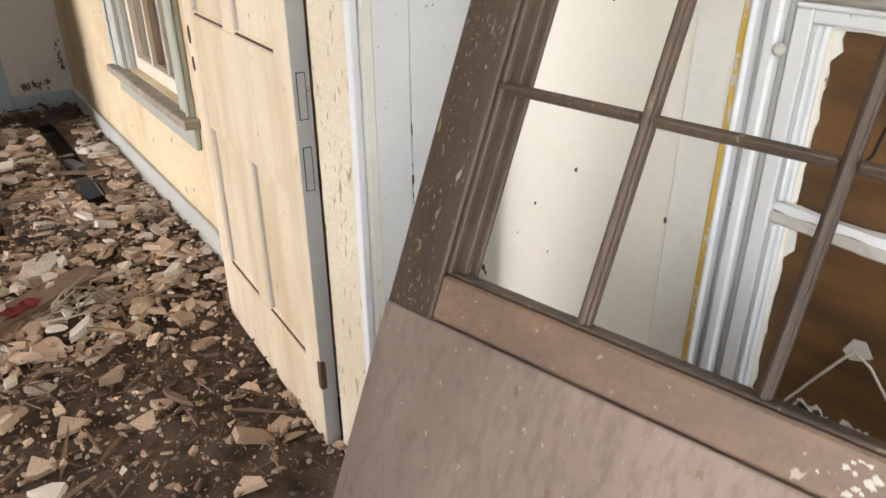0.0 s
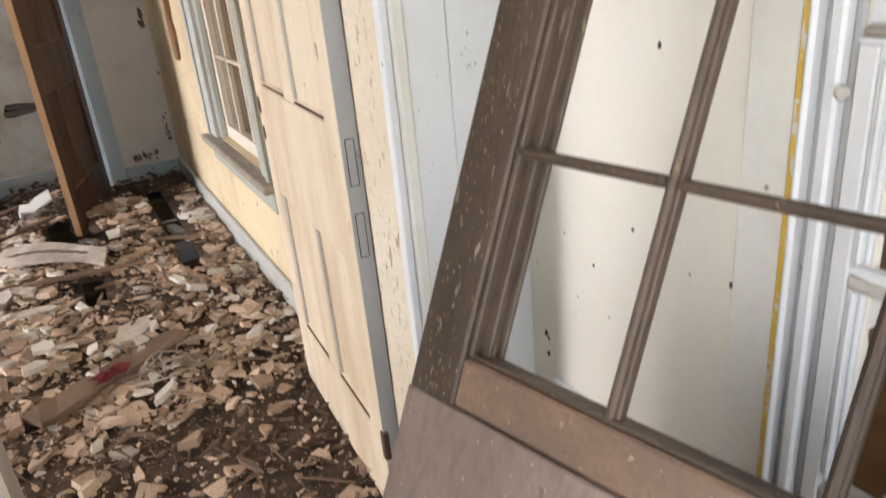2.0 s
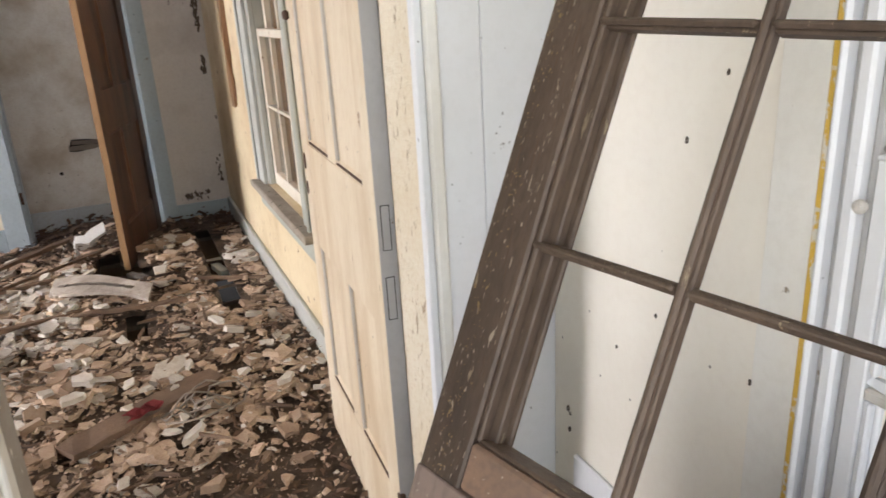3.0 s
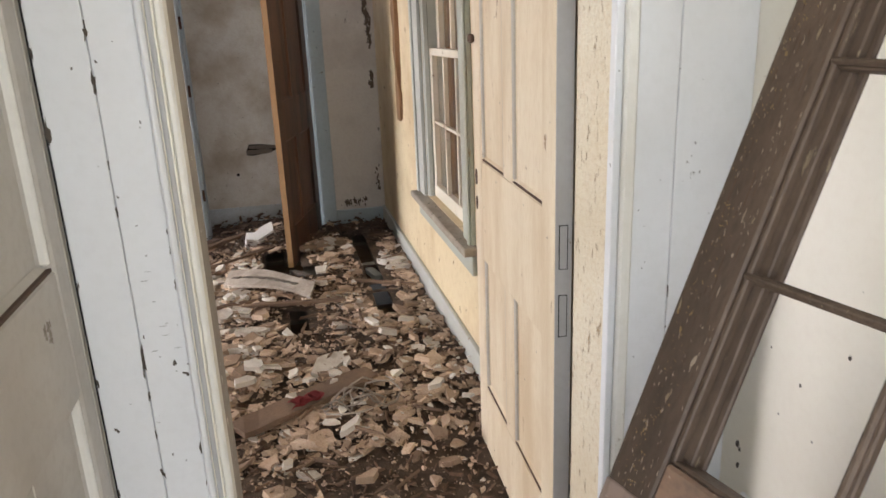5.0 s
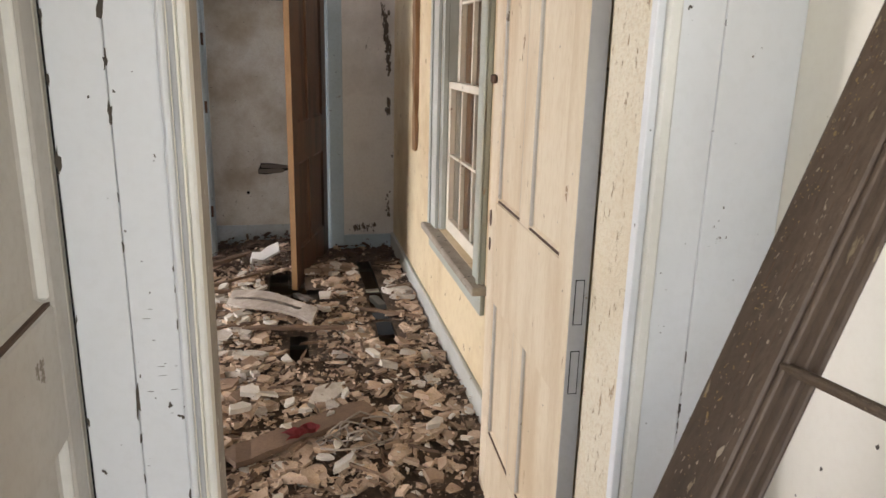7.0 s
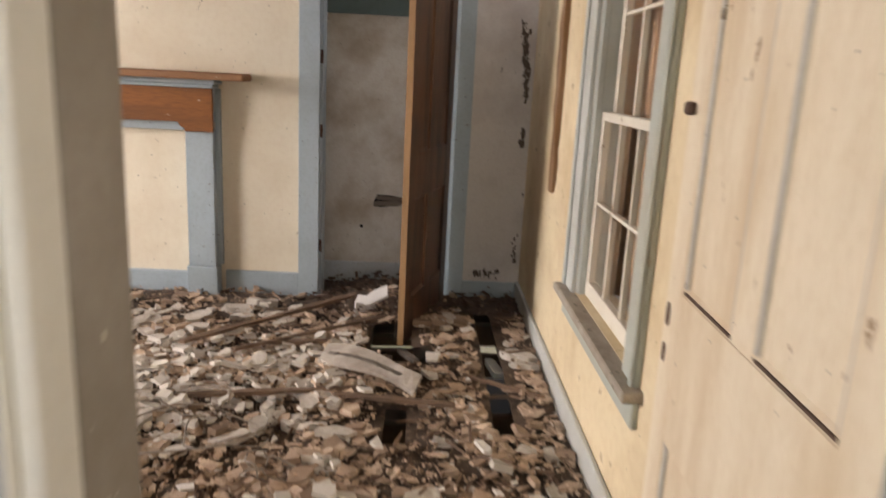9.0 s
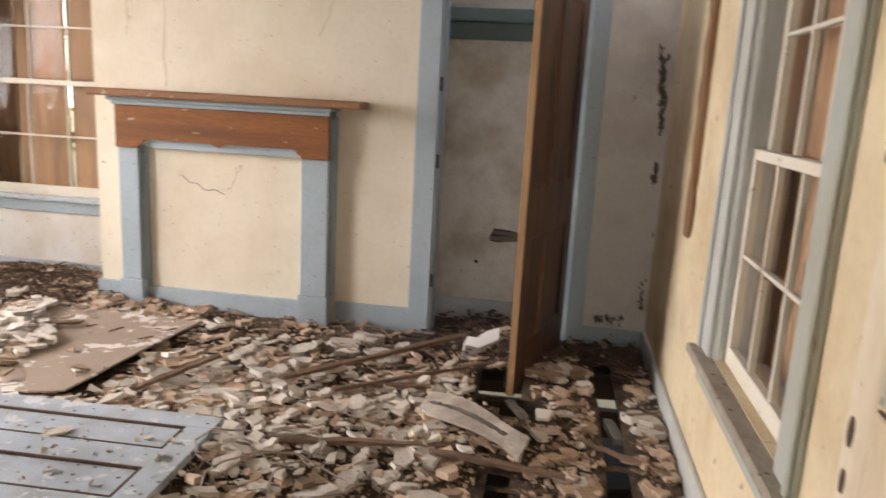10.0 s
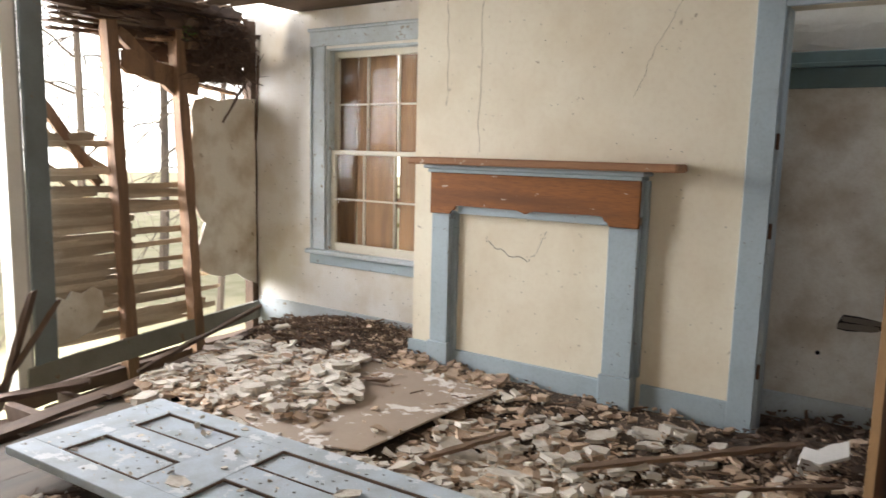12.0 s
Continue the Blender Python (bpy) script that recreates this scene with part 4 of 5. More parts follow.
for k in range(26):
    y, s = rt.uniform(0.82, 0.985), rt.uniform(0.002, 0.007)
    pts = [(y + s * 1.8 * math.cos(a) * rt.uniform(0.5, 1.2), 0.674 + 0.018 * rt.random() + s * math.sin(a)) for a in (2 * math.pi * i / 7 for i in range(7))]
    slab(pts, 0.0015 + 0.0001 * (k % 7), Matrix(((0, 0, 1, 0.0035), (1, 0, 0, 0), (0, 1, 0, 0), (0, 0, 0, 1))), bm=bm)
part("paint_flakes", bm, BRIGHTWHITE, bd, "white chips standing for the bright reflection along the bottom")
# upper field, set back behind a ledge whose shadow is a grey strip
part("upper_panel", box(-0.004, -0.0005, 0.25, 1.0940, 1.2420, 2.05, 0.002), GREYWHITE, bd)
part("panel_ledge", box(-0.019, -0.0005, 0.25, Y1, 1.2240, 1.2300, 0.002), GREYWHITE, bd)
part("ledge_grime", box(-0.015, -0.0005, 0.25, Y1 - 0.001, 1.2305, 1.2415, 0.004), JAMBGREY, bd, "grey strip put in for the shadow along the ledge")
part("upper_bead", box(-0.012, -0.0045, 1.0660, 1.0720, 1.2430, 2.05, 0.002), GREYWHITE, bd)
part("sill", box(-0.045, -0.0005, 0.25, Y1 - 0.002, 0.5500, 0.5995, 0.004), JAMBGREY, bd, "dirty sill")
bm = bmesh.new()
bmesh.ops.create_uvsphere(bm, u_segments=12, v_segments=8, radius=0.0085, matrix=Matrix.Translation((-0.024, 1.102, 1.172)))
part("knob", bm, DULLDOOR, bd, "small paint-spattered knob")


# ---------------------------------------------------------------- closet
cs = thing("closet_shelf", (0, 6.13, 0), "dark teal shelf cleat and board across the closet back", "shelf")
part("cleat", box(-0.33, 1.0, -0.004, 0.022, 1.80, 1.90, 0.003), TEAL, cs)
part("board", box(-0.33, 1.0, -0.05, 0.022, 1.901, 1.925, 0.003), TEAL, cs)
part("cleat", box(-0.33, 1.0, -0.010, 0.022, 1.926, 1.985, 0.004), TEAL, cs)
bm = bmesh.new()
gx = [[bm.verts.new((-0.33 + 1.3 * i / 14, 6.142 - 0.005 * j + 0.007 * math.sin(i * 1.3 + j), 1.992 + 0.010 * math.sin(i * 0.9 + j) + 0.052 * j + 0.012 * math.sin(3.1 * j + i * 0.4) - 0.007 * i)) for j in range(6)] for i in range(15)]
for i in range(14):
    for j in range(5):
        bm.faces.new((gx[i][j], gx[i + 1][j], gx[i + 1][j + 1], gx[i][j + 1]))
bmesh.ops.solidify(bm, geom=list(bm.faces), thickness=0.012)
solo("sagging_paper", bm, PAPER, "sagging pale ceiling paper hanging above the closet shelf", "ceiling paper")
# broken hole in the closet's back wall: black patch for its dark, laths over it
hole = thing("plaster_hole", (0.10, 6.150, 0.56), "broken hole in the plaster showing dark laths", "hole", kind="structure")
part("hole_back", slab([(0.012, 0.002), (0.06, -0.004), (0.10, 0.0), (0.165, 0.014), (0.215, 0.024), (0.272, 0.038), (0.27, 0.060), (0.20, 0.068), (0.11, 0.080), (0.034, 0.081), (0.022, 0.055), (0.010, 0.030)], 0.003, pose(0, -0.001, 0, 90, 0, 0)), BLACK, hole)
part("lath", rough_bar((0.016, -0.006, 0.020), (0.20, -0.006, 0.026), 0.004, 0.034, 6, 0.002), GREYPIECE, hole)
part("lath", rough_bar((0.030, -0.006, 0.062), (0.265, -0.006, 0.052), 0.004, 0.026, 6, 0.002), GREYPIECE, hole)
# a black disc gives the dark of a small hole
bm = bmesh.new()
bmesh.ops.create_cone(bm, cap_ends=True, segments=10, radius1=0.012, radius2=0.010, depth=0.004, matrix=Matrix.Translation((0.032, 6.150, 0.418)) @ pose(0, 0, 0, 90, 0, 0))
solo("wall_hole", bm, BLACK, "small round dark hole in the closet wall", "hole", kind="structure")


# ---------------------------------------------------------------- ruined west wall
rw = thing("ruined_wall", (WX, 0, 0), "collapsed outer wall with bare posts, broken laths and plaster remnants", "wall", kind="structure")
r = random.Random(11)
part("post", rough_bar((-0.05, 5.07, -0.35), (-0.05, 4.985, 2.36), 0.10, 0.09, 20, 0.006), POSTW, rw, "rotten upright post")
part("post", rough_bar((-0.02, 5.66, -0.30), (-0.02, 5.52, 2.36), 0.10, 0.085, 20, 0.006), POSTW, rw, "leaning split post")
part("corner_post", rough_bar((-0.07, 6.31, -0.35), (-0.07, 6.31, 2.5), 0.10, 0.10, 16, 0.004), DARKW, rw)
part("brace", rough_bar((-0.10, 4.50, 1.72), (-0.10, 4.90, 1.14), 0.04, 0.07, 8, 0.006), POSTW, rw)
part("brace", rough_bar((-0.13, 4.55, 1.50), (-0.13, 5.06, 1.18), 0.035, 0.05, 8, 0.006), LATHW, rw)
part("brace", rough_bar((-0.04, 5.05, 2.24), (-0.04, 5.52, 1.84), 0.05, 0.085, 8, 0.006), POSTW, rw)
part("brace", rough_bar((-0.12, 4.52, 1.28), (-0.12, 4.78, 1.05), 0.03, 0.05, 6, 0.006), LATHW, rw)
part("skirting", rough_bar((0.012, 4.28, -0.150), (0.012, 6.30, -0.008), 0.03, 0.162, 14, 0.003), GREYBEAM, rw, "grey painted skirting board hanging loose")
part("sill_beam", rough_bar((-0.10, 4.2, -0.33), (-0.10, 6.35, -0.26), 0.12, 0.10, 14, 0.008), DARKW, rw)
# casing colour carries the shade of standing against the light
part("casing", box(-0.02, 0.020, 4.345, 4.490, -0.25, 2.42, 0.004), BLUESHADED, rw, "blue painted door casing, darkened for its backlit side")
part("jamb", box(-0.14, 0.004, 4.225, 4.319, -0.25, 2.42, 0.004), BRIGHTWHITE, rw, "chipped white door jamb")
part("casing_stop", box(-0.10, -0.015, 4.320, 4.343, -0.25, 2.42, 0.002), YGREY, rw)
# laths: the left bay close set, the right bay sparse and behind the posts
z = 0.02
while z < 1.46:
    gone = r.random() - (0.3 if z > 1.05 else -0.06)
    b = 5.08 + r.uniform(-0.30, 0.06) if z > 1.0 else 5.06 + r.uniform(-0.05, 0.12)
    if gone > 0.10:
        part("lath", rough_bar((-0.085 + r.uniform(-.008, .008), 4.47, z), (-0.085 + r.uniform(-.008, .008), b, z + r.uniform(-0.022, 0.022)), 0.009, r.uniform(0.042, 0.056), 6, 0.003, rng=r), LATHW, rw)
    if z < 1.12 and r.random() > (0.18 if z < 0.6 else 0.42):
        part("lath", rough_bar((-0.095, 5.04 + r.uniform(0, 0.03), z + 0.01), (-0.095, 5.72 + r.uniform(-0.12, 0.25), z + 0.01 + r.uniform(-0.03, 0.03)), 0.009, r.uniform(0.034, 0.052), 6, 0.003, rng=r), LATHW, rw)
    z += r.uniform(0.034, 0.043)
for k in range(7):
    zz = 0.02 - 0.045 * k
    part("lath", rough_bar((-0.11, 4.35 + r.uniform(0, .2), zz - 0.22), (-0.11, 5.1 + r.uniform(0, .5), zz - 0.18 + r.uniform(-.03, .03)), 0.01, 0.03, 6, 0.003, rng=r), DARKW, rw)
# plaster left hanging by the corner, with a wavy broken edge
pts = [(6.30, 0.22), (6.30, 1.84), (6.05, 1.83), (5.92, 1.80), (5.80, 1.82), (5.68, 1.79), (5.645, 1.70), (5.66, 1.55), (5.63, 1.40), (5.665, 1.27), (5.62, 1.12), (5.66, 0.98),
       (5.70, 0.86), (5.76, 0.80), (5.72, 0.68), (5.67, 0.58), (5.68, 0.47), (5.73, 0.40), (5.80, 0.36), (5.93, 0.33), (6.08, 0.34), (6.16, 0.28)]
part("plaster", slab(pts, 0.022, Matrix(((0, 0, 1, -0.035), (1, 0, 0, 0), (0, 1, 0, 0), (0, 0, 0, 1)))), OLDPL, rw, "stained sheet of old plaster with a broken edge")
pts = [(4.495, 0.02), (4.66, 0.04), (4.78, 0.08), (4.85, 0.15), (4.88, 0.27), (4.86, 0.36), (4.80, 0.40), (4.72, 0.36), (4.64, 0.39), (4.60, 0.33), (4.55, 0.36), (4.495, 0.31)]
part("plaster", slab(pts, 0.02, Matrix(((0, 0, 1, -0.070), (1, 0, 0, 0), (0, 1, 0, 0), (0, 0, 0, 1)))), OLDPL, rw)
# fallen eaves: plate, splintered boards, twigs
ev = thing("fallen_eaves", (WX, 5.3, 2.2), "splintered brown eaves boards hanging over the broken wall", "eaves", kind="structure")
for k in range(22):
    y0 = -0.72 + r.uniform(0, 0.35)
    zz = 0.02 + 0.015 * k + r.uniform(-0.02, 0.02)
    part("board", rough_bar((-0.30 + 0.024 * k, y0, zz), (-0.32 + 0.024 * k, y0 + r.uniform(0.6, 1.25), zz + r.uniform(-0.04, 0.07)), 0.07, 0.018, 10, 0.007, rng=r), DARKW, ev)
for k in range(5):
    part("sheathing_board", rough_bar((-0.14 - 0.01 * k, 0.22 - 0.05 * k, -0.20 + 0.125 * k), (-0.14 - 0.01 * k, 1.0, -0.17 + 0.125 * k), 0.02, 0.13, 12, 0.010, rng=r), DARKW, ev)
part("plate", rough_bar((-0.06, -1.0, 0.20), (-0.06, 1.05, 0.16), 0.09, 0.10, 16, 0.010), DARKW, ev)
part("eaves_board", rough_bar((-0.02, -0.25, -0.16), (-0.05, 0.45, -0.30), 0.03, 0.16, 10, 0.012), POSTW, ev)
for k in range(46):
    y0, zz = r.uniform(-0.35, 0.45), r.uniform(-0.28, 0.32)
    if y0 < 0.1:
        zz = abs(zz)
    ln = r.uniform(0.35, 0.75)
    part("splinter_board", rough_bar((r.uniform(-0.16, 0.05), y0, zz), (r.uniform(-0.16, 0.05), min(0.98, y0 + ln), zz + r.uniform(-0.09, 0.09)), r.uniform(0.03, 0.08), r.uniform(0.012, 0.06), 7, 0.008, 0.4, r), DARKW if k % 3 else POSTW, ev)
for k in range(9):
    part("roof_board", rough_bar((-0.20 - 0.012 * k, -0.10 - 0.05 * k, -0.10 + 0.062 * k), (-0.20 - 0.012 * k, 1.02, -0.06 + 0.058 * k), 0.018, 0.072, 14, 0.010, 0.1, r), DARKW, ev)
for k in range(7):
    part("rafter_tail", rough_bar((0.02 + 0.02 * k, -0.60 + 0.16 * k, 0.10 + 0.03 * (k % 3)), (-0.10 + 0.02 * k, 0.30 + 0.12 * k, 0.16 + 0.02 * (k % 2)), 0.06, 0.05, 10, 0.012, 0.5, r), DARKW, ev)
bm = bmesh.new()
for k in range(260):
    c = Vector((r.uniform(0.02, 0.16), r.uniform(0.36, 0.82), r.uniform(-0.26, 0.22)))
    d = Vector((r.uniform(-.5, .5), r.uniform(-1, 1), r.uniform(-1, 0.8))).normalized() * r.uniform(0.08, 0.22)
    rough_bar(c - d, c + d, r.uniform(0.003, 0.008), 0.004, 3, 0.004, 0.4, r, bm)
solo("twig_nest", bm, DARKW, "tangle of dead twigs lodged under the eaves", "twigs", kind="stuff", at=Matrix.Translation((WX, 5.3, 2.2)))
bm = bmesh.new()
for k in range(16):
    c = Vector((WX + 0.12 + r.uniform(-.03, .03), 5.52 + r.uniform(-.05, .05), 2.27 + r.uniform(-.06, .06)))
    m = Matrix.Translation(c) @ pose(0, 0, 0, r.uniform(0, 360), r.uniform(0, 360), r.uniform(0, 360))
    slab([(0, 0), (0.012, 0.006), (0.03, 0), (0.012, -0.006)], 0.0008, m, bm=bm)
solo("sprout_leaves", bm, GREENLEAF, "small green sprout growing from the eaves", "plant", kind="stuff")
for a, b, w in (((WX + 0.05, 6.12, 1.92), (WX + 0.10, 5.86, 1.62), 0.016), ((WX + 0.06, 6.28, 2.2), (WX + 0.06, 6.24, 1.50), 0.02), ((WX + 0.05, 4.6, 2.30), (WX + 0.05, 6.2, 2.42), 0.02)):
    solo("hanging_lath", rough_bar(a, b, w, 0.012, 8, 0.003), DARKW, "broken lath hanging from the ceiling edge", "lath", "hanging laths")


# bare branches outside the broken wall
def branch(start, heading, length, rad, depth, rr, bm):
    p, d, pts = Vector(start), Vector(heading).normalized(), []
    n_seg = 8
    for k in range(n_seg + 1):
        pts.append(p.copy())
        d = (d + Vector((rr.uniform(-.25, .25), rr.uniform(-.25, .25), rr.uniform(-.3, .15)))).normalized()
        p = p + d * length / n_seg
        if depth and k in (2, 4, 5, 7):
            branch(p, d + Vector((rr.uniform(-.9, .9), rr.uniform(-.9, .9), rr.uniform(-.9, .4))), length * 0.55, rad * 0.5, depth - 1, rr, bm)
    tube(pts, rad, 5, bm, 0.6)


for i, (sx, sy, ln, rad) in enumerate(((-7.2, 6.2, 2.6, 0.035), (-9.0, 8.5, 3.4, 0.05), (-6.6, 7.6, 2.4, 0.03), (-10.5, 6.8, 3.6, 0.05))):
    bm = bmesh.new()
    tube([(sx, sy, -0.7), (sx + 0.1, sy, 0.4), (sx, sy + 0.1, 1.6), (sx + 0.15, sy, 2.9), (sx + 0.1, sy, 4.2)], rad * 1.5, 7, bm, 0.5)
    rr = random.Random(30 + i)
    for k in range(9):
        branch((sx + 0.08, sy, 0.8 + 0.38 * k), (rr.uniform(-1, 1), rr.uniform(-1, 1), rr.uniform(-.2, .7)), ln * rr.uniform(0.4, 0.7), rad * 0.4, 2, rr, bm)
    solo("bare_tree", bm, BARK, "bare grey tree with drooping thin branches outside", "tree", "bare trees")


# a sunlit shrub outside the north window
rs = random.Random(12)
shrub = thing("shrub", (-3.2, NY + 1.3, -0.62), "sunlit yellow-green shrub outside the window", "shrub")
DRYLEAF = surf("sunlit_yellow_leaf", (0.36, 0.33, 0.10), (0.20, 0.16, 0.05), 0.6, rough=0.7, bump=0.2, island=0.5)
bm = bmesh.new()
for k in range(9):
    tip = Vector((rs.uniform(-0.9, 0.9), rs.uniform(-0.3, 0.3), rs.uniform(2.0, 3.2)))
    tube([(0.1 * math.sin(k), 0.08 * math.cos(k), 0.0), tip * 0.5 + Vector((0.1, 0.05, 0.1)), tip], 0.018, 5, bm, 0.7)
part("stems", bm, BARK, shrub)
bm = bmesh.new()
for k in range(1500):
    c = Vector((rs.gauss(0, 0.55), rs.gauss(0, 0.25), rs.uniform(0.7, 3.3)))
    s_leaf = rs.uniform(0.02, 0.05)
    slab([(-s_leaf, 0), (0, s_leaf * 0.45), (s_leaf, 0), (0, -s_leaf * 0.45)], 0.001, Matrix.Translation(c) @ pose(0, 0, 0, rs.uniform(0, 360), rs.uniform(0, 360), rs.uniform(0, 360)), bm=bm)
part("leaves", bm, DRYLEAF, shrub)


# ---------------------------------------------------------------- floor boards, debris and loose things
def holes_at(x, y):
    """True over the missing floor boards."""
    return ((0.777 < x < 0.884 and 3.93 < y < 5.45 and not 4.28 < y < 4.34) or (0.318 < x < 0.425 and 3.82 < y < 4.13)
            or (0.325 < x < 0.430 and 4.62 < y < 5.14) or (0.205 < x < 0.325 and 4.72 < y < 5.20) or (0.430 < x < 0.50 and 4.60 < y < 4.83))


def debris_z(x, y):
    """The height of the layer of dirt and crumbs over the boards."""
    n1 = noise.noise(Vector((x * 1.6, y * 1.6, 0.3)))
    n2 = noise.noise(Vector((x * 6.0, y * 6.0, 2.3)))
    h = 0.022 + 0.022 * n1 + 0.010 * n2
    heap = math.exp(-(((x + 3.1) / 0.75) ** 2 + ((y - 5.95) / 0.45) ** 2)) * 0.13
    right = 0.035 if x > 0.0 and y > 2.6 else 0.0
    bare = 1.0
    if y < 4.4 and x < -2.45:
        bare = 0.0
    return floor_z(x) + max(0.0, h) * bare + heap + right * min(1.0, max(0.0, (y - 2.6) / 0.8)) - (1 - bare) * 0.02


def edge_x(y):
    """Where the floor boards have broken away along the outer wall."""
    return -3.2 - max(0.0, (y - 3.5)) / 2.4 * 0.8


floor = thing("floor", (0, 0, 0), "old dark wooden floor boards with missing boards, covered in rubble", "floor", kind="structure")
pw = 0.1145
i = 0
x = WX + 3 * 0.1145 + 0.08
while x < RX - 0.02:
    xm, z = x + pw / 2, floor_z(x + pw / 2)
    cuts = [(1.672 if xm > -3.2 else 3.5 + (-3.2 - xm) / 0.8 * 2.4 + 0.12 * math.sin(i * 5.1), 6.30)]
    if 0.76 < xm < 0.90:
        cuts = [(1.672, 3.92), (5.46, 6.14)]
    elif 0.31 < xm < 0.43:
        cuts = [(1.672, 3.81), (4.14, 4.61), (5.15, 6.14)]
    elif 0.19 < xm < 0.31:
        cuts = [(1.672, 4.71), (5.21, 6.14)]
    elif 0.43 < xm < 0.54:
        cuts = [(1.672, 4.59), (4.84, 6.14)]
    for a, b in cuts:
        part("plank", box(x + 0.0015, x + pw - 0.0015, a, b, z - 0.026, z - 0.003 + 0.002 * math.sin(i * 2.7), 0.002), PLANK, floor)
    x += pw
    i += 1
for y in (2.2, 2.8, 3.4, 4.0, 4.31, 5.1, 5.6):
    part("joist", rough_bar((-4.1, y, -0.23), (RX, y, -0.12), 0.06, 0.16, 8, 0.006), DARKW, floor)

# the dirt layer: one sheet with gaps over the missing boards
step = 0.045
nx, ny = int((RX - WX) / step), int((6.30 - 1.80) / step)
verts, faces = [], []
for i in range(nx + 1):
    for j in range(ny + 1):
        px, py = WX + 0.02 + i * step, 1.80 + j * step
        verts.append((px, py, debris_z(px, py) + 0.010 * noise.noise(Vector((px * 30, py * 30, 5.0)))))
for i in range(nx):
    for j in range(ny):
        cx, cy = WX + 0.02 + (i + 0.5) * step, 1.80 + (j + 0.5) * step
        if cx > edge_x(cy) + 0.05 and not holes_at(cx, cy) and not (cx < -2.42 and cy < 4.45) and not (cy > CY - 0.03 and (cx > -2.4) and not -0.2 < cx < 0.6):
            k = i * (ny + 1) + j
            faces.append((k, k + ny + 1, k + ny + 2, k + 1))
me = bpy.data.meshes.new("debris_layer")
me.from_pydata(verts, [], faces)
me.materials.append(DIRT)
tagged(new("debris_layer", me), "brown dirt and crumbled plaster covering the floor", "debris", kind="stuff")

# big flat things lying on the floor
lean = Vector((-0.79, 4.255, 0.072)), Vector((-2.80, 4.145, 0.105)), Vector((-2.72, 3.36, 0.120))
du = (lean[0] - lean[1]).normalized()
dv = (lean[2] - lean[1])
dv = (dv - du * dv.dot(du)).normalized()
dn = du.cross(dv)
base = lean[1]
FD = Matrix(((du.x, dn.x, -dv.x, base.x + dv.x * 0.79), (du.y, dn.y, -dv.y, base.y + dv.y * 0.79), (du.z, dn.z, -dv.z, base.z + dv.z * 0.79 + 0.012), (0, 0, 0, 1)))
fallen = thing("fallen_door", FD, "pale blue weathered four-panel door lying on the rubble", "door")


def fallen_door_parts():
    w, h, t = 2.01, 0.79, 0.038
    cols = ((0.21, 0.71), (0.965, 1.90))
    rows = ((0.12, 0.335), (0.475, 0.68))
    part("stile", box(0, w, 0, t, 0, rows[0][0], 0.003), FALLENBLUE, fallen)
    part("stile", box(0, w, 0, t, rows[1][1], h, 0.003), FALLENBLUE, fallen)
    edges = [0.0] + [e for c in cols for e in c] + [w]
    for a, b in zip(edges[::2], edges[1::2]):
        part("rail", box(a, b, 0.001, t - 0.001, rows[0][0] + 0.0006, rows[1][1] - 0.0006, 0.001), FALLENBLUE, fallen)
    for a, b in cols:
        part("muntin", box(a + 0.0006, b - 0.0006, 0.0015, t - 0.0015, rows[0][1], rows[1][0], 0.001), FALLENBLUE, fallen)
        for c, d in rows:
            bm = box(a + 0.001, b - 0.001, 0.016, t - 0.013, c + 0.001, d - 0.001)
            panel_face(bm, a + 0.0005, b - 0.0005, c + 0.0005, d - 0.0005, 0.010, 0.003, 0.012)
            part("panel", bm, FALLENBLUE, fallen)
            # dark strips run round each panel inside its moulding
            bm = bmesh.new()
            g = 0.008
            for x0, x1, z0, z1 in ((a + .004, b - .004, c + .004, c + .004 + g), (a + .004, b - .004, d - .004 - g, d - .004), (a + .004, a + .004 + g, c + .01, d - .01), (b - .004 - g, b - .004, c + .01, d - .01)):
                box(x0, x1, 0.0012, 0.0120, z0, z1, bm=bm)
            part("grime", bm, DARKW, fallen, "dark lines along the panel moulding")


fallen_door_parts()

pts = [(-1.495, 5.40), (-1.55, 4.86), (-1.585, 4.33), (-1.97, 4.19), (-2.46, 4.30), (-2.52, 4.80), (-2.58, 5.10), (-2.66, 5.40), (-2.1, 5.43)]
solo("fibre_board", slab(pts, 0.010, pose(0, 0, 0.072), 0.002), FIBRE, "tan fibreboard sheet lying on the floor, splashed with white", "board")

# holed white piece, grey board, planks, sticks
wp = thing("broken_basin", (0.16, 5.43, 0.09), "broken piece of a white enamelled basin", "basin")
part("rim", slab([(-0.10, -0.03), (-0.02, -0.075), (0.10, -0.04), (0.115, 0.05), (0.03, 0.035), (-0.02, 0.0), (-0.07, 0.03)], 0.018, pose(0, 0, 0.05, 28, -14, 10), 0.003), WHITEPOR, wp)
part("side", slab([(-0.09, -0.06), (0.0, -0.055), (0.02, 0.02), (-0.07, 0.03)], 0.016, pose(-0.02, -0.05, 0.0, 70, 5, 25), 0.003), WHITEPOR, wp)
bm = bmesh.new()
prev = None
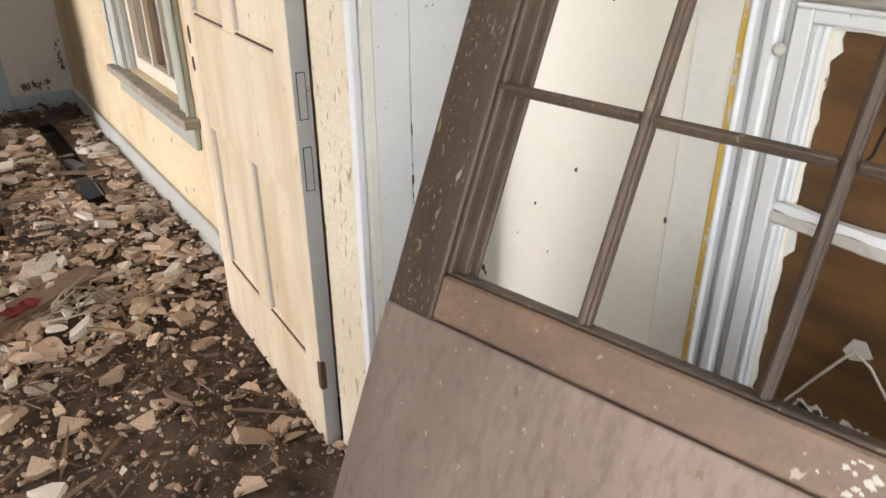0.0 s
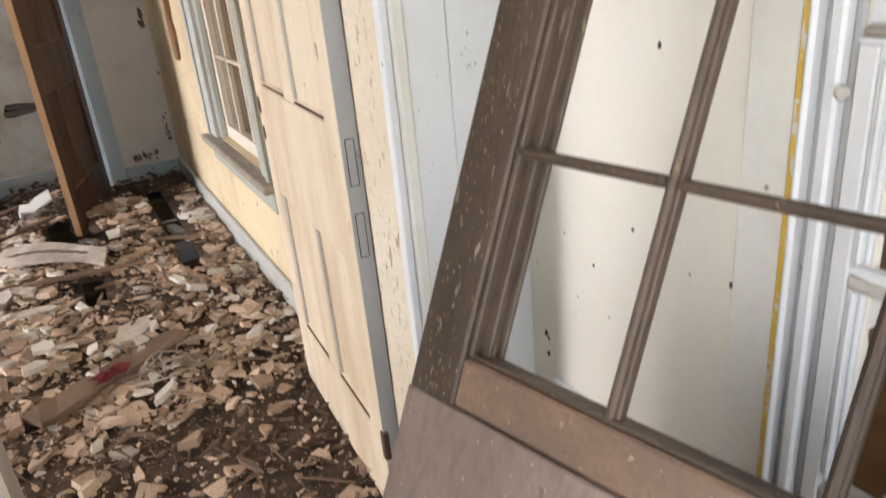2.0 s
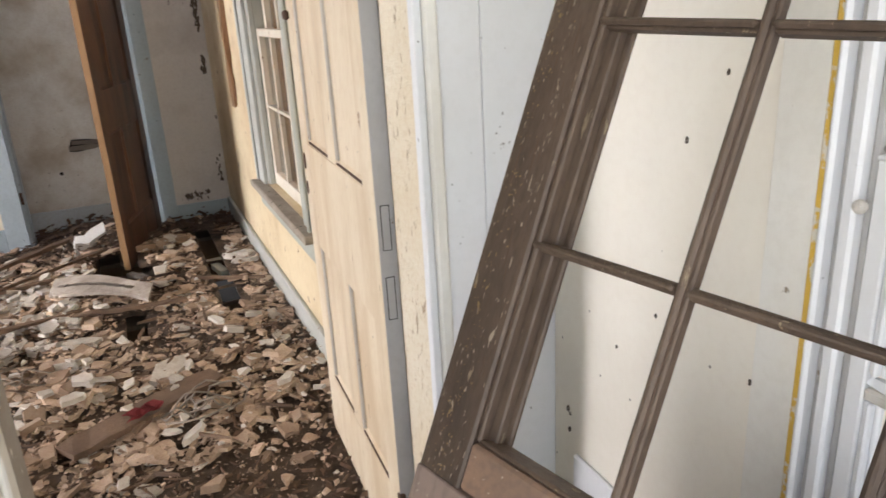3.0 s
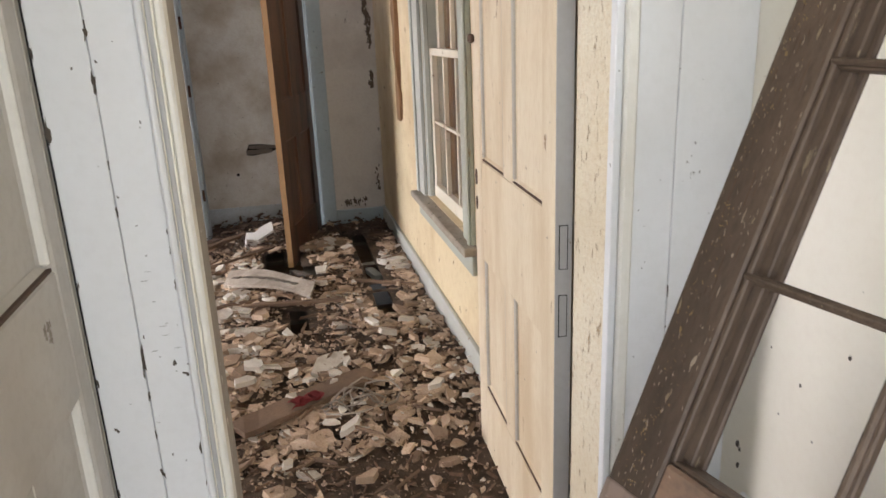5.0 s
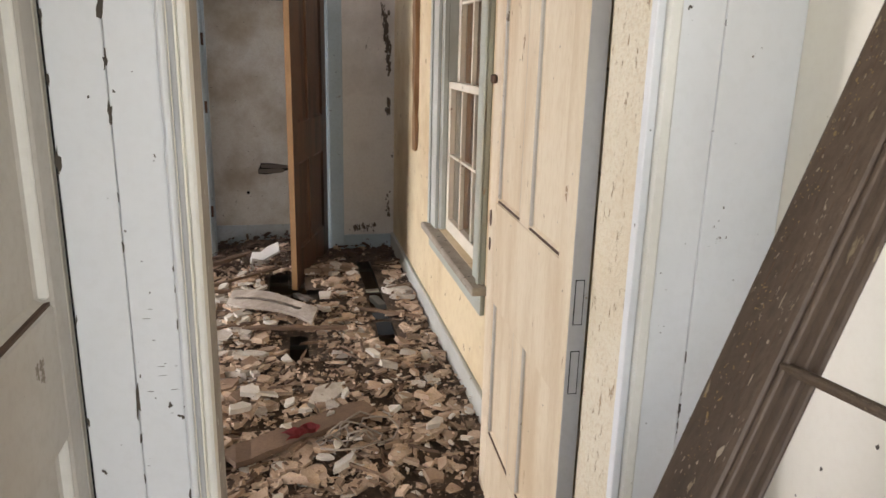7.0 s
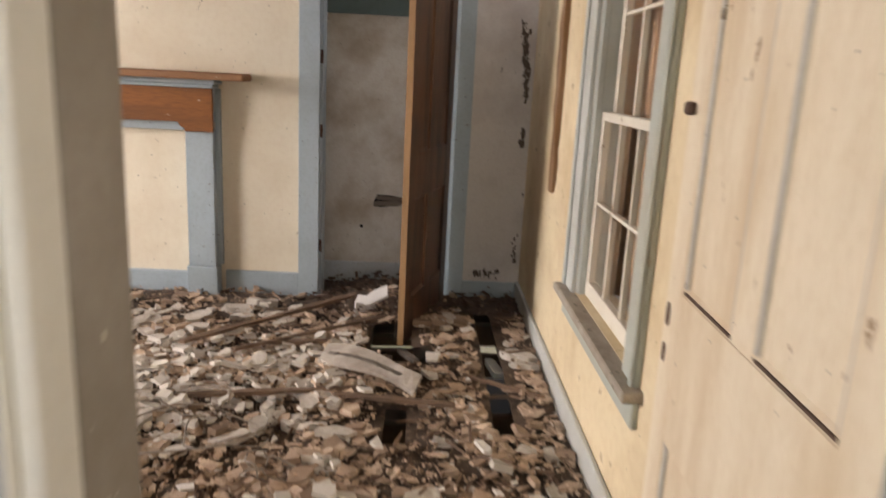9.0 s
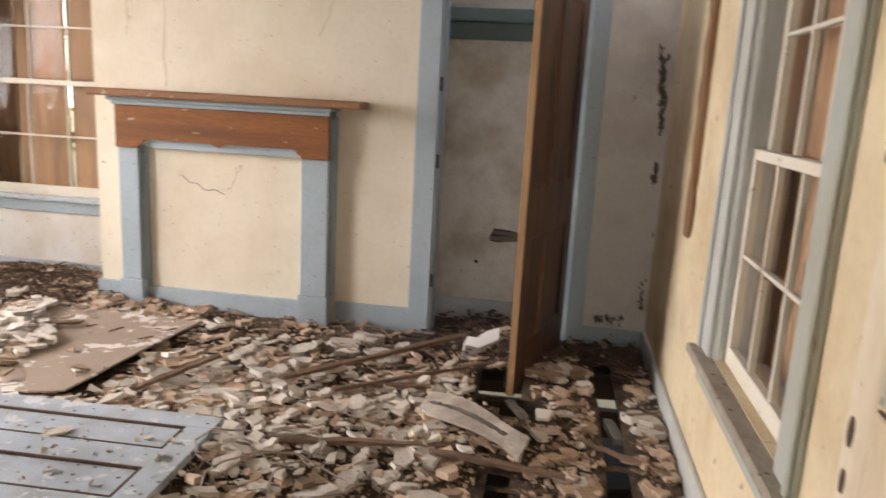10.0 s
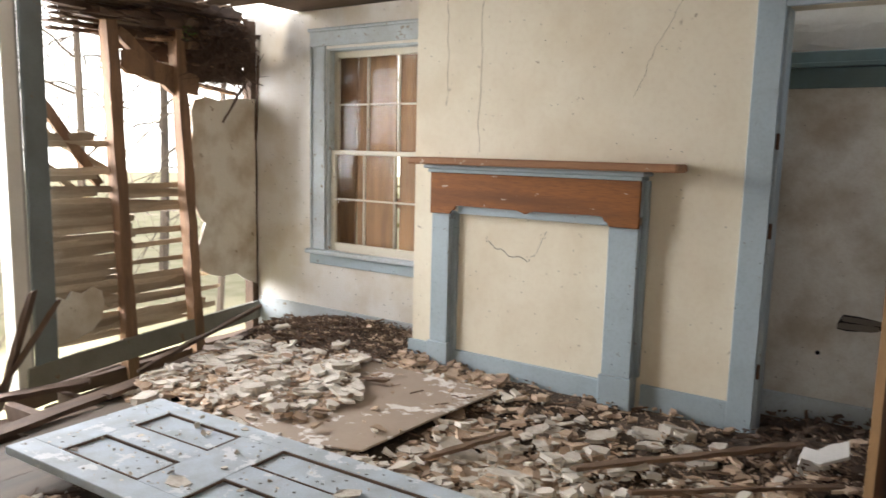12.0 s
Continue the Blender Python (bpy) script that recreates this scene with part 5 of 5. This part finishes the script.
for k in range(13):
    f = k / 12
    cx, cy = 0.0 + 0.46 * f, 4.575 - 0.30 * f - 0.05 * f * f
    hw = 0.050 + 0.018 * math.sin(f * 5.5) + 0.014 * max(0.0, f - 0.8) * 5
    cz = 0.11 + 0.03 * math.sin(f * 3.0)
    ring = [bm.verts.new((cx + sx * 0.35 * hw, cy + sx * 0.9 * hw, cz + dz + sx * 0.025)) for sx, dz in ((-1, 0), (1, 0), (1, 0.015), (-1, 0.015))]
    if prev:
        for j in range(4):
            bm.faces.new((prev[j], prev[(j + 1) % 4], ring[(j + 1) % 4], ring[j]))
    else:
        bm.faces.new(ring[::-1])
    prev = ring
bm.faces.new(prev)
solo("warped_board", bm, surf("bleached_board", (0.46, 0.41, 0.35), (0.20, 0.16, 0.125), 0.8, rough=0.85, bump=0.4, stretch=(2, 5, 5), grit=0.45), "warped grey board fragment lying over the floor hole", "board")


# darker strip laid on the board puts in the shade of its hollow
bm = bmesh.new()
for k in range(1, 10):
    f0, f1 = k / 12, (k + 1) / 12
    rough_bar((0.46 * f0, 4.575 - 0.30 * f0 - 0.05 * f0 * f0, 0.127 + 0.03 * math.sin(f0 * 3.0)), (0.46 * f1 + 0.004, 4.572 - 0.30 * f1 - 0.05 * f1 * f1, 0.127 + 0.03 * math.sin(f1 * 3.0)), 0.045, 0.004, 2, 0.002, bm=bm)
solo("board_rot", bm, GREYPIECE, "dark strip for the shaded hollow along the warped board", "rot", kind="stuff")


def stick(a, b, w, h, mat, label, name="plank", group="loose planks"):
    return solo(name, rough_bar(a, b, w, h, 10, 0.004), mat, label, "plank", group)


stick((-0.72, 4.70, 0.095), (0.06, 5.60, 0.10), 0.036, 0.020, BARESTICK, "long thin brown plank lying on the rubble")
stick((-0.45, 4.66, 0.085), (0.26, 5.20, 0.10), 0.024, 0.016, BARESTICK, "long thin brown plank lying on the rubble")
stick((-0.30, 4.78, 0.08), (-0.02, 4.82, 0.085), 0.03, 0.02, BARESTICK, "short brown plank lying on the rubble")
stick((0.10, 4.17, 0.10), (0.62, 4.09, 0.10), 0.026, 0.018, BARESTICK, "thin brown stick across the floor hole", "stick")
stick((0.68, 4.44, 0.085), (1.02, 4.24, 0.085), 0.022, 0.015, BARESTICK, "thin brown stick across the floor hole", "stick")
stick((-0.60, 4.14, 0.075), (0.22, 4.24, 0.095), 0.026, 0.016, BARESTICK, "brown plank half buried in rubble")
stick((0.36, 4.95, 0.00), (0.45, 4.62, 0.07), 0.04, 0.02, GREYPIECE, "grey stick leaning into the floor hole", "stick")
stick((0.83, 4.90, -0.02), (0.86, 4.60, 0.02), 0.05, 0.03, WINTRIM, "pale stick in the gap of the floor", "stick")
stick((0.12, 2.96, 0.075), (0.64, 3.26, 0.085), 0.12, 0.022, BARESTICK, "wide brown board lying on the rubble")
stick((0.10, 3.36, 0.06), (0.40, 3.42, 0.07), 0.04, 0.02, BARESTICK, "brown plank half buried in rubble")
stick((-1.30, 4.40, 0.09), (-1.12, 4.88, 0.10), 0.03, 0.02, BARESTICK, "dark stick lying beside the fibreboard", "stick")
stick((-3.20, 3.0, -0.02), (-3.58, 4.80, -0.035), 0.11, 0.03, DARKW, "dark plank lying along the broken wall")
stick((-3.40, 4.2, -0.02), (-3.95, 5.95, -0.02), 0.09, 0.03, DARKW, "dark plank lying along the broken wall")
stick((-3.62, 4.55, 0.00), (-4.15, 6.05, 0.10), 0.032, 0.028, DARKW, "gnarled dark stick lying along the wall", "stick")
stick((-2.4, 4.98, 0.105), (-2.05, 5.12, 0.11), 0.04, 0.018, BARESTICK, "brown plank lying on the fibreboard")

for a, b, w in (((-4.42, 3.95, -0.35), (-4.10, 4.32, 0.42), 0.10), ((-4.38, 4.05, -0.30), (-4.16, 4.20, 0.50), 0.07), ((-4.45, 3.7, -0.2), (-3.9, 4.4, -0.08), 0.12), ((-4.3, 3.6, -0.32), (-3.7, 4.5, -0.20), 0.14), ((-4.0, 3.3, -0.30), (-3.5, 4.4, -0.14), 0.14), ((-3.9, 3.9, -0.35), (-3.75, 5.2, -0.16), 0.13), ((-4.1, 4.4, -0.38), (-4.0, 5.6, -0.2), 0.13)):
    stick(a, b, w, 0.03, DARKW, "dark broken timber fallen beside the doorway", "broken_timber", "broken timbers")

# rags, cables and stones by the doorway
bm = bmesh.new()
rg = random.Random(8)
grid = [[bm.verts.new((0.315 + 0.11 * a / 7 + 0.02 * math.sin(b), 2.99 + 0.07 * b / 4 + 0.008 * a, 0.112 + 0.004 * math.sin(a * 1.7 + b) + rg.uniform(-.003, .003))) for b in range(5)] for a in range(8)]
for a in range(7):
    for b in range(4):
        bm.faces.new((grid[a][b], grid[a + 1][b], grid[a + 1][b + 1], grid[a][b + 1]))
bmesh.ops.solidify(bm, geom=list(bm.faces), thickness=0.004)
solo("red_rag", bm, REDCLOTH, "crumpled faded red rag on a board", "rag")


def cable(cx, cy, seed, n_pts=26, size=0.22, z=0.10):
    r = random.Random(seed)
    a, pts, rad = r.uniform(0, 6), [], size
    for k in range(n_pts):
        a += r.uniform(0.15, 0.6)
        rad = max(0.04, rad + r.uniform(-0.05, 0.05))
        pts.append((cx + rad * math.cos(a), cy + rad * 0.7 * math.sin(a), z + 0.03 * math.sin(k * 0.9) + r.uniform(0, 0.012)))
    return solo("cable", tube(pts, 0.004, 5), WIRE, "loose dusty cable coiled on the rubble", "cable", "cables", smooth=True)


cable(0.62, 3.02, 1, size=0.14)
cable(0.50, 3.00, 5, size=0.10)
cable(-0.48, 4.02, 2)
cable(-0.32, 3.80, 3, size=0.16)
cable(-0.05, 3.55, 4, size=0.10)


def chunk_mesh(seed, flat=0.3):
    """A broken slab with an uneven outline, about 1 across."""
    r = random.Random(seed)
    k = r.randint(5, 8)
    angles = sorted(2 * math.pi * (i + r.uniform(-0.32, 0.32)) / k for i in range(k))
    asp = r.uniform(0.5, 0.9)
    pts = [(0.5 * math.cos(a) * r.uniform(0.75, 1.1), 0.5 * asp * math.sin(a) * r.uniform(0.75, 1.1)) for a in angles]
    bm = slab(pts, flat * r.uniform(0.7, 1.2), pose(0, 0, -flat / 2))
    for v in bm.verts:
        v.co += Vector((r.uniform(-.03, .03), r.uniform(-.03, .03), r.uniform(-.03, .03)))
    return mesh_of("plaster_chunk", bm, CHUNK)


chunks = [chunk_mesh(100 + k, (0.09, 0.12, 0.17, 0.28)[k % 4]) for k in range(10)]
rc = random.Random(21)


def lay_chunk(x, y, size, z=None, which=None, tilt=14, label="broken slab of white plaster lying in the rubble"):
    ob = new("plaster_chunk", chunks[rc.randrange(10) if which is None else which])
    ob.matrix_world = Matrix.Translation((x, y, (debris_z(x, y) + size * 0.08 if z is None else z - 0.006))) @ pose(0, 0, 0, rc.uniform(-tilt, tilt), rc.uniform(-tilt, tilt), rc.uniform(0, 360)) @ Matrix.Diagonal((size, size, size, 1))
    return tagged(ob, label, "plaster chunk", "plaster chunks")


for x, y, s in ((0.185, 2.957, 0.17), (0.30, 2.93, 0.10), (0.40, 2.84, 0.16), (0.474, 3.38, 0.28), (0.10, 3.66, 0.20), (0.27, 2.75, 0.14), (0.36, 2.68, 0.12), (0.52, 2.75, 0.12), (0.66, 3.50, 0.14), (0.14, 3.62, 0.14), (0.80, 3.35, 0.12), (0.55, 3.75, 0.13),
                (-3.60, 5.78, 0.26), (-3.10, 5.35, 0.30), (-3.05, 5.02, 0.26), (-2.72, 4.70, 0.30), (-2.45, 4.56, 0.22), (-3.35, 5.15, 0.22), (-2.55, 5.10, 0.24), (-2.85, 5.60, 0.22),
                (-0.95, 4.62, 0.30), (-1.10, 4.75, 0.26), (-1.25, 4.62, 0.24), (-0.62, 5.42, 0.22), (-0.50, 5.52, 0.20), (-0.42, 5.36, 0.16), (-0.30, 5.50, 0.14), (-0.75, 4.90, 0.18),
                (0.55, 4.52, 0.11), (0.60, 4.30, 0.14), (0.92, 4.75, 0.15), (0.98, 4.62, 0.16), (0.95, 4.95, 0.12), (0.15, 4.10, 0.16), (0.05, 3.95, 0.14), (-0.10, 4.35, 0.14),
                (-0.55, 4.30, 0.16), (-0.25, 3.85, 0.18), (-0.80, 5.25, 0.18), (0.22, 5.72, 0.12), (-1.00, 5.15, 0.16), (0.95, 3.5, 0.16), (0.97, 3.75, 0.18)):
    lay_chunk(x, y, s * (0.72 if y < 3.9 and x > -0.2 else 1.0))
for fx, fz, s in ((0.85, 0.20, 0.16), (1.45, 0.52, 0.15), (1.10, 0.30, 0.05), (0.55, 0.62, 0.05), (1.6, 0.25, 0.06), (0.75, 0.45, 0.04), (1.8, 0.55, 0.06), (1.3, 0.12, 0.04)):
    p = FD @ Vector((fx, -0.004, fz))
    lay_chunk(p.x, p.y, s, z=p.z, which=0, tilt=4, label="small piece of plaster lying on the fallen door")


bm = bmesh.new()
for k in range(170):
    s = rc.uniform(0.003, 0.011) if k % 9 else rc.uniform(0.015, 0.028)
    pts = [(s * math.cos(a) * rc.uniform(0.6, 1.1), s * math.sin(a) * rc.uniform(0.5, 1.0)) for a in (2 * math.pi * i / 6 for i in range(6))]
    slab(pts, s * 0.22, FD @ Matrix.Translation((rc.uniform(0.05, 1.97), 0.0005, rc.uniform(0.04, 0.75))) @ pose(0, 0, 0, 90, 0, rc.uniform(0, 360)), bm=bm)
solo("door_crumbs", bm, WHITEBITS, "crumbs of plaster scattered over the fallen door", "crumbs", kind="stuff")


# the uncountable rest of the rubble
def scatter(name, count, sizes, spread, material, label, seed, flat=(0.16, 0.4), tilt=22, lift=0.0, elong=(0.45, 1.0)):
    """Broken slabs strewn where spread(x, y) lets them lie."""
    r = random.Random(seed)
    vs, fs = [], []
    done = tries = 0
    while done < count and tries < count * 14:
        tries += 1
        x, y = r.uniform(-4.06, RX - 0.03), r.uniform(1.9, 6.25)
        if r.random() > spread(x, y):
            continue
        s = sizes[0] + (sizes[1] - sizes[0]) * r.random() ** 2.8
        s *= 0.9 if x > -0.45 and y < 5.0 and name == "plaster_rubble" else 1.0
        k = r.randint(4, 7)
        asp, th = r.uniform(*elong), s * r.uniform(*flat)
        m = Euler((radians(r.uniform(-tilt, tilt)), radians(r.uniform(-tilt, tilt)), r.uniform(0, 6.283))).to_matrix()
        c = Vector((x, y, (0.084 if on_sheet(x, y) else debris_z(x, y)) + th * 0.5 + lift * r.random()))
        n0 = len(vs)
        for lev in (-0.5, 0.5):
            for i in range(k):
                a = 2 * math.pi * (i + 0.35 * math.sin(done * 1.7 + i * 2.1)) / k
                q = 0.5 * s * (0.82 + 0.30 * math.sin(done * 3.1 + i * 4.7)) * (0.93 if lev > 0 else 1.0)
                p = c + m @ Vector((q * math.cos(a), q * asp * math.sin(a), lev * th))
                vs.append((min(p.x, RX - 0.025), min(p.y, CY - 0.03) if x > -2.42 and y < CY else p.y, p.z))
        fs.append(tuple(n0 + i for i in range(k))[::-1])
        fs.append(tuple(n0 + k + i for i in range(k)))
        for i in range(k):
            fs.append((n0 + i, n0 + (i + 1) % k, n0 + k + (i + 1) % k, n0 + k + i))
        done += 1
    mesh = bpy.data.meshes.new(name)
    mesh.from_pydata(vs, [], fs)
    mesh.materials.append(material)
    return tagged(new(name, mesh), label, "rubble", kind="stuff")


def under_door(x, y):
    q = FD.inverted() @ Vector((x, y, 0.08))
    return 0.0 < q.x < 2.01 and 0.0 < q.z < 0.79


def inside(x, y):
    if any(holes_at(x + a, y + b) for a, b in ((0, 0), (0.03, 0), (-0.03, 0), (0, 0.03), (0, -0.03))) or under_door(x, y) or x < edge_x(y) + 0.06:
        return False
    if y > CY - 0.04 and x > -2.46 and not -0.18 < x < 0.58:
        return False
    return not (x < -2.42 and y < 4.30)


def on_sheet(x, y):
    return -2.60 < x < -1.53 and 4.36 < y < 5.42


def big_spread(x, y):
    if not inside(x, y):
        return 0.0
    if on_sheet(x, y):
        return 0.4 if x < -2.22 - 0.2 * math.sin(y * 5) or (y < 4.44 and x < -1.9) else 0.015
    if y < 2.75:
        return 0.10
    if x < -2.42:
        return 0.95 if y < 5.45 else 0.05
    if y > 5.45 and x > -0.3:
        return 0.03
    heap = 0.5 + 0.9 * noise.noise(Vector((x * 2.6, y * 2.6, 7.7)))
    if -1.6 < x < -0.15 and y > 5.05:
        heap *= 0.16
    return max(0.14, min(1.0, heap)) if y > 3.25 else 0.5


def dust_spread(x, y):
    if not inside(x, y):
        return 0.0
    if y > 5.4 and x > -0.3:
        return 0.12
    if -1.6 < x < -0.15 and y > 4.95:
        return 0.5
    return 0.03 if on_sheet(x, y) else 0.9


scatter("plaster_rubble", 7800, (0.024, 0.145), big_spread, RUBBLE, "broken tan and white plaster rubble strewn over the floor", 51, lift=0.022, flat=(0.05, 0.22), tilt=17)
scatter("plaster_crumbs", 12000, (0.008, 0.036), dust_spread, RUBBLE, "fine crumbs of plaster over the floor", 52, lift=0.03, tilt=40)
scatter("wood_splinters", 1500, (0.05, 0.22), dust_spread, BARESTICK, "splintered laths and wood chips among the rubble", 53, flat=(0.03, 0.08), elong=(0.05, 0.14), lift=0.04, tilt=14)
scatter("leaf_litter", 3500, (0.025, 0.07), lambda x, y: 0.0 if x < edge_x(y) + 0.04 or on_sheet(x, y) else (0.9 if x < -2.45 and y > 5.35 + 0.25 * math.sin(x * 3) else (0.05 if inside(x, y) else 0.0)), LEAVES,
        "heap of brown dead leaves and dirt by the window", 54, flat=(0.03, 0.12), tilt=50, lift=0.04, elong=(0.25, 0.6))
scatter("doorway_litter", 3800, (0.015, 0.075), lambda x, y: 0.0 if not inside(x, y) else 0.9 if y < 3.6 and x > -1.2 else 0.6 if x > -0.5 and y < 5.2 else 0.0, LEAVES, "brown wood chips and dirt near the doorway", 55, flat=(0.04, 0.2), tilt=35, lift=0.02, elong=(0.10, 0.5))


def plate_spread(x, y):
    if on_sheet(x, y):
        return 0.8 if x < -2.20 - 0.2 * math.sin(y * 5) else 0.008
    if y > 5.5 or not inside(x, y):
        return 0.0
    if -1.7 < x < 0.15 and 4.0 < y < 4.95:
        return 0.9
    return big_spread(x, y) * (1.0 if x < -0.4 else 0.30 if y > 3.8 else 0.26)


scatter("white_plaster_bits", 2700, (0.022, 0.135), plate_spread, WHITEBITS, "broken white plaster plates lying on the rubble", 56, flat=(0.06, 0.22), tilt=15, lift=0.05, elong=(0.5, 0.95))
scatter("closet_litter", 1500, (0.02, 0.10), lambda x, y: 0.9 if inside(x, y) and y > 5.30 and x > -0.25 else 0.0, DARKW, "dark rotten litter on the closet floor", 57, flat=(0.05, 0.2), tilt=30, lift=0.05, elong=(0.15, 0.7))

# the larger plates, each lying loose
laid = 0
while laid < 240:
    x, y = rc.uniform(-3.9, 1.0), rc.uniform(2.8, 5.5)
    if rc.random() < plate_spread(x, y):
        lay_chunk(x, y, rc.uniform(0.06, 0.17) * (1.25 if x < -2.2 else 1.0), z=(0.088 if on_sheet(x, y) else debris_z(x, y)) + rc.uniform(0.02, 0.045), tilt=9)
        laid += 1

# chipped paint and dead insects on the hall boards and wall
r = random.Random(91)
bm = bmesh.new()
for k in range(95):
    joint = k % 5 < 3
    xx = r.choice((0.139, 0.139, 0.0675, 0.0675, 0.2040, 1.085)) if joint else r.choice((r.uniform(0.08, 0.20), r.uniform(0.14, 0.20), r.uniform(1.01, 1.22)))
    wd = r.uniform(0.0008, 0.0022) if k % 6 else r.uniform(0.0025, 0.0055)
    ln = wd * r.uniform(2.5, 8.0) if joint else wd * r.uniform(0.6, 2.2)
    lean_k = r.uniform(-0.5, 0.5)
    pts = []
    for i in range(11):
        a = 2 * math.pi * i / 11
        q = r.uniform(0.25, 1.2)
        pts.append((wd * q * math.cos(a) + lean_k * wd * math.sin(a), ln * q * math.sin(a)))
    slab(pts, 0.0006 + 0.0001 * (k % 8), Matrix.Translation((xx, DY - 0.0011 + (SET if xx > 0.9 else 0.0), r.uniform(0.42, 1.80))) @ pose(0, 0, 0, 90, 0, 0), bm=bm)
for k in range(11):
    xx, zz, ln = r.uniform(0.150, 0.20), r.uniform(0.92, 1.12), r.uniform(0.002, 0.007)
    slab([(-ln, 0), (0, -0.0003), (ln, 0.0001), (0, 0.0002)], 0.0005 + 0.0001 * (k % 5), Matrix.Translation((xx, DY - 0.0011, zz)) @ pose(0, 0, 0, 90, 0, 0), bm=bm)
for yy, zz, s in ((1.223, 1.119, 0.009), (1.226, 1.15, 0.005), (1.247, 0.875, 0.004), (1.45, 0.9, 0.003), (1.40, 1.2, 0.004), (1.705, 0.588, 0.006), (1.697, 0.578, 0.004), (1.70, 0.54, 0.005), (1.33, 1.3, 0.003), (1.55, 0.8, 0.003)):
    pts = [(s * math.cos(a) * r.uniform(0.3, 1.2), s * 1.6 * math.sin(a) * r.uniform(0.4, 1.2)) for a in (2 * math.pi * i / 9 for i in range(9))]
    slab(pts, 0.0015, Matrix(((0, 0, -1, 1.2368), (1, 0, 0, yy), (0, 1, 0, zz), (0, 0, 0, 1))), bm=bm)
solo("paint_chips", bm, surf("dark_chip_grime", (0.09, 0.075, 0.06), rough=0.95), "dark paint chips and grimy specks on the hall boards", "paint chips", kind="stuff")
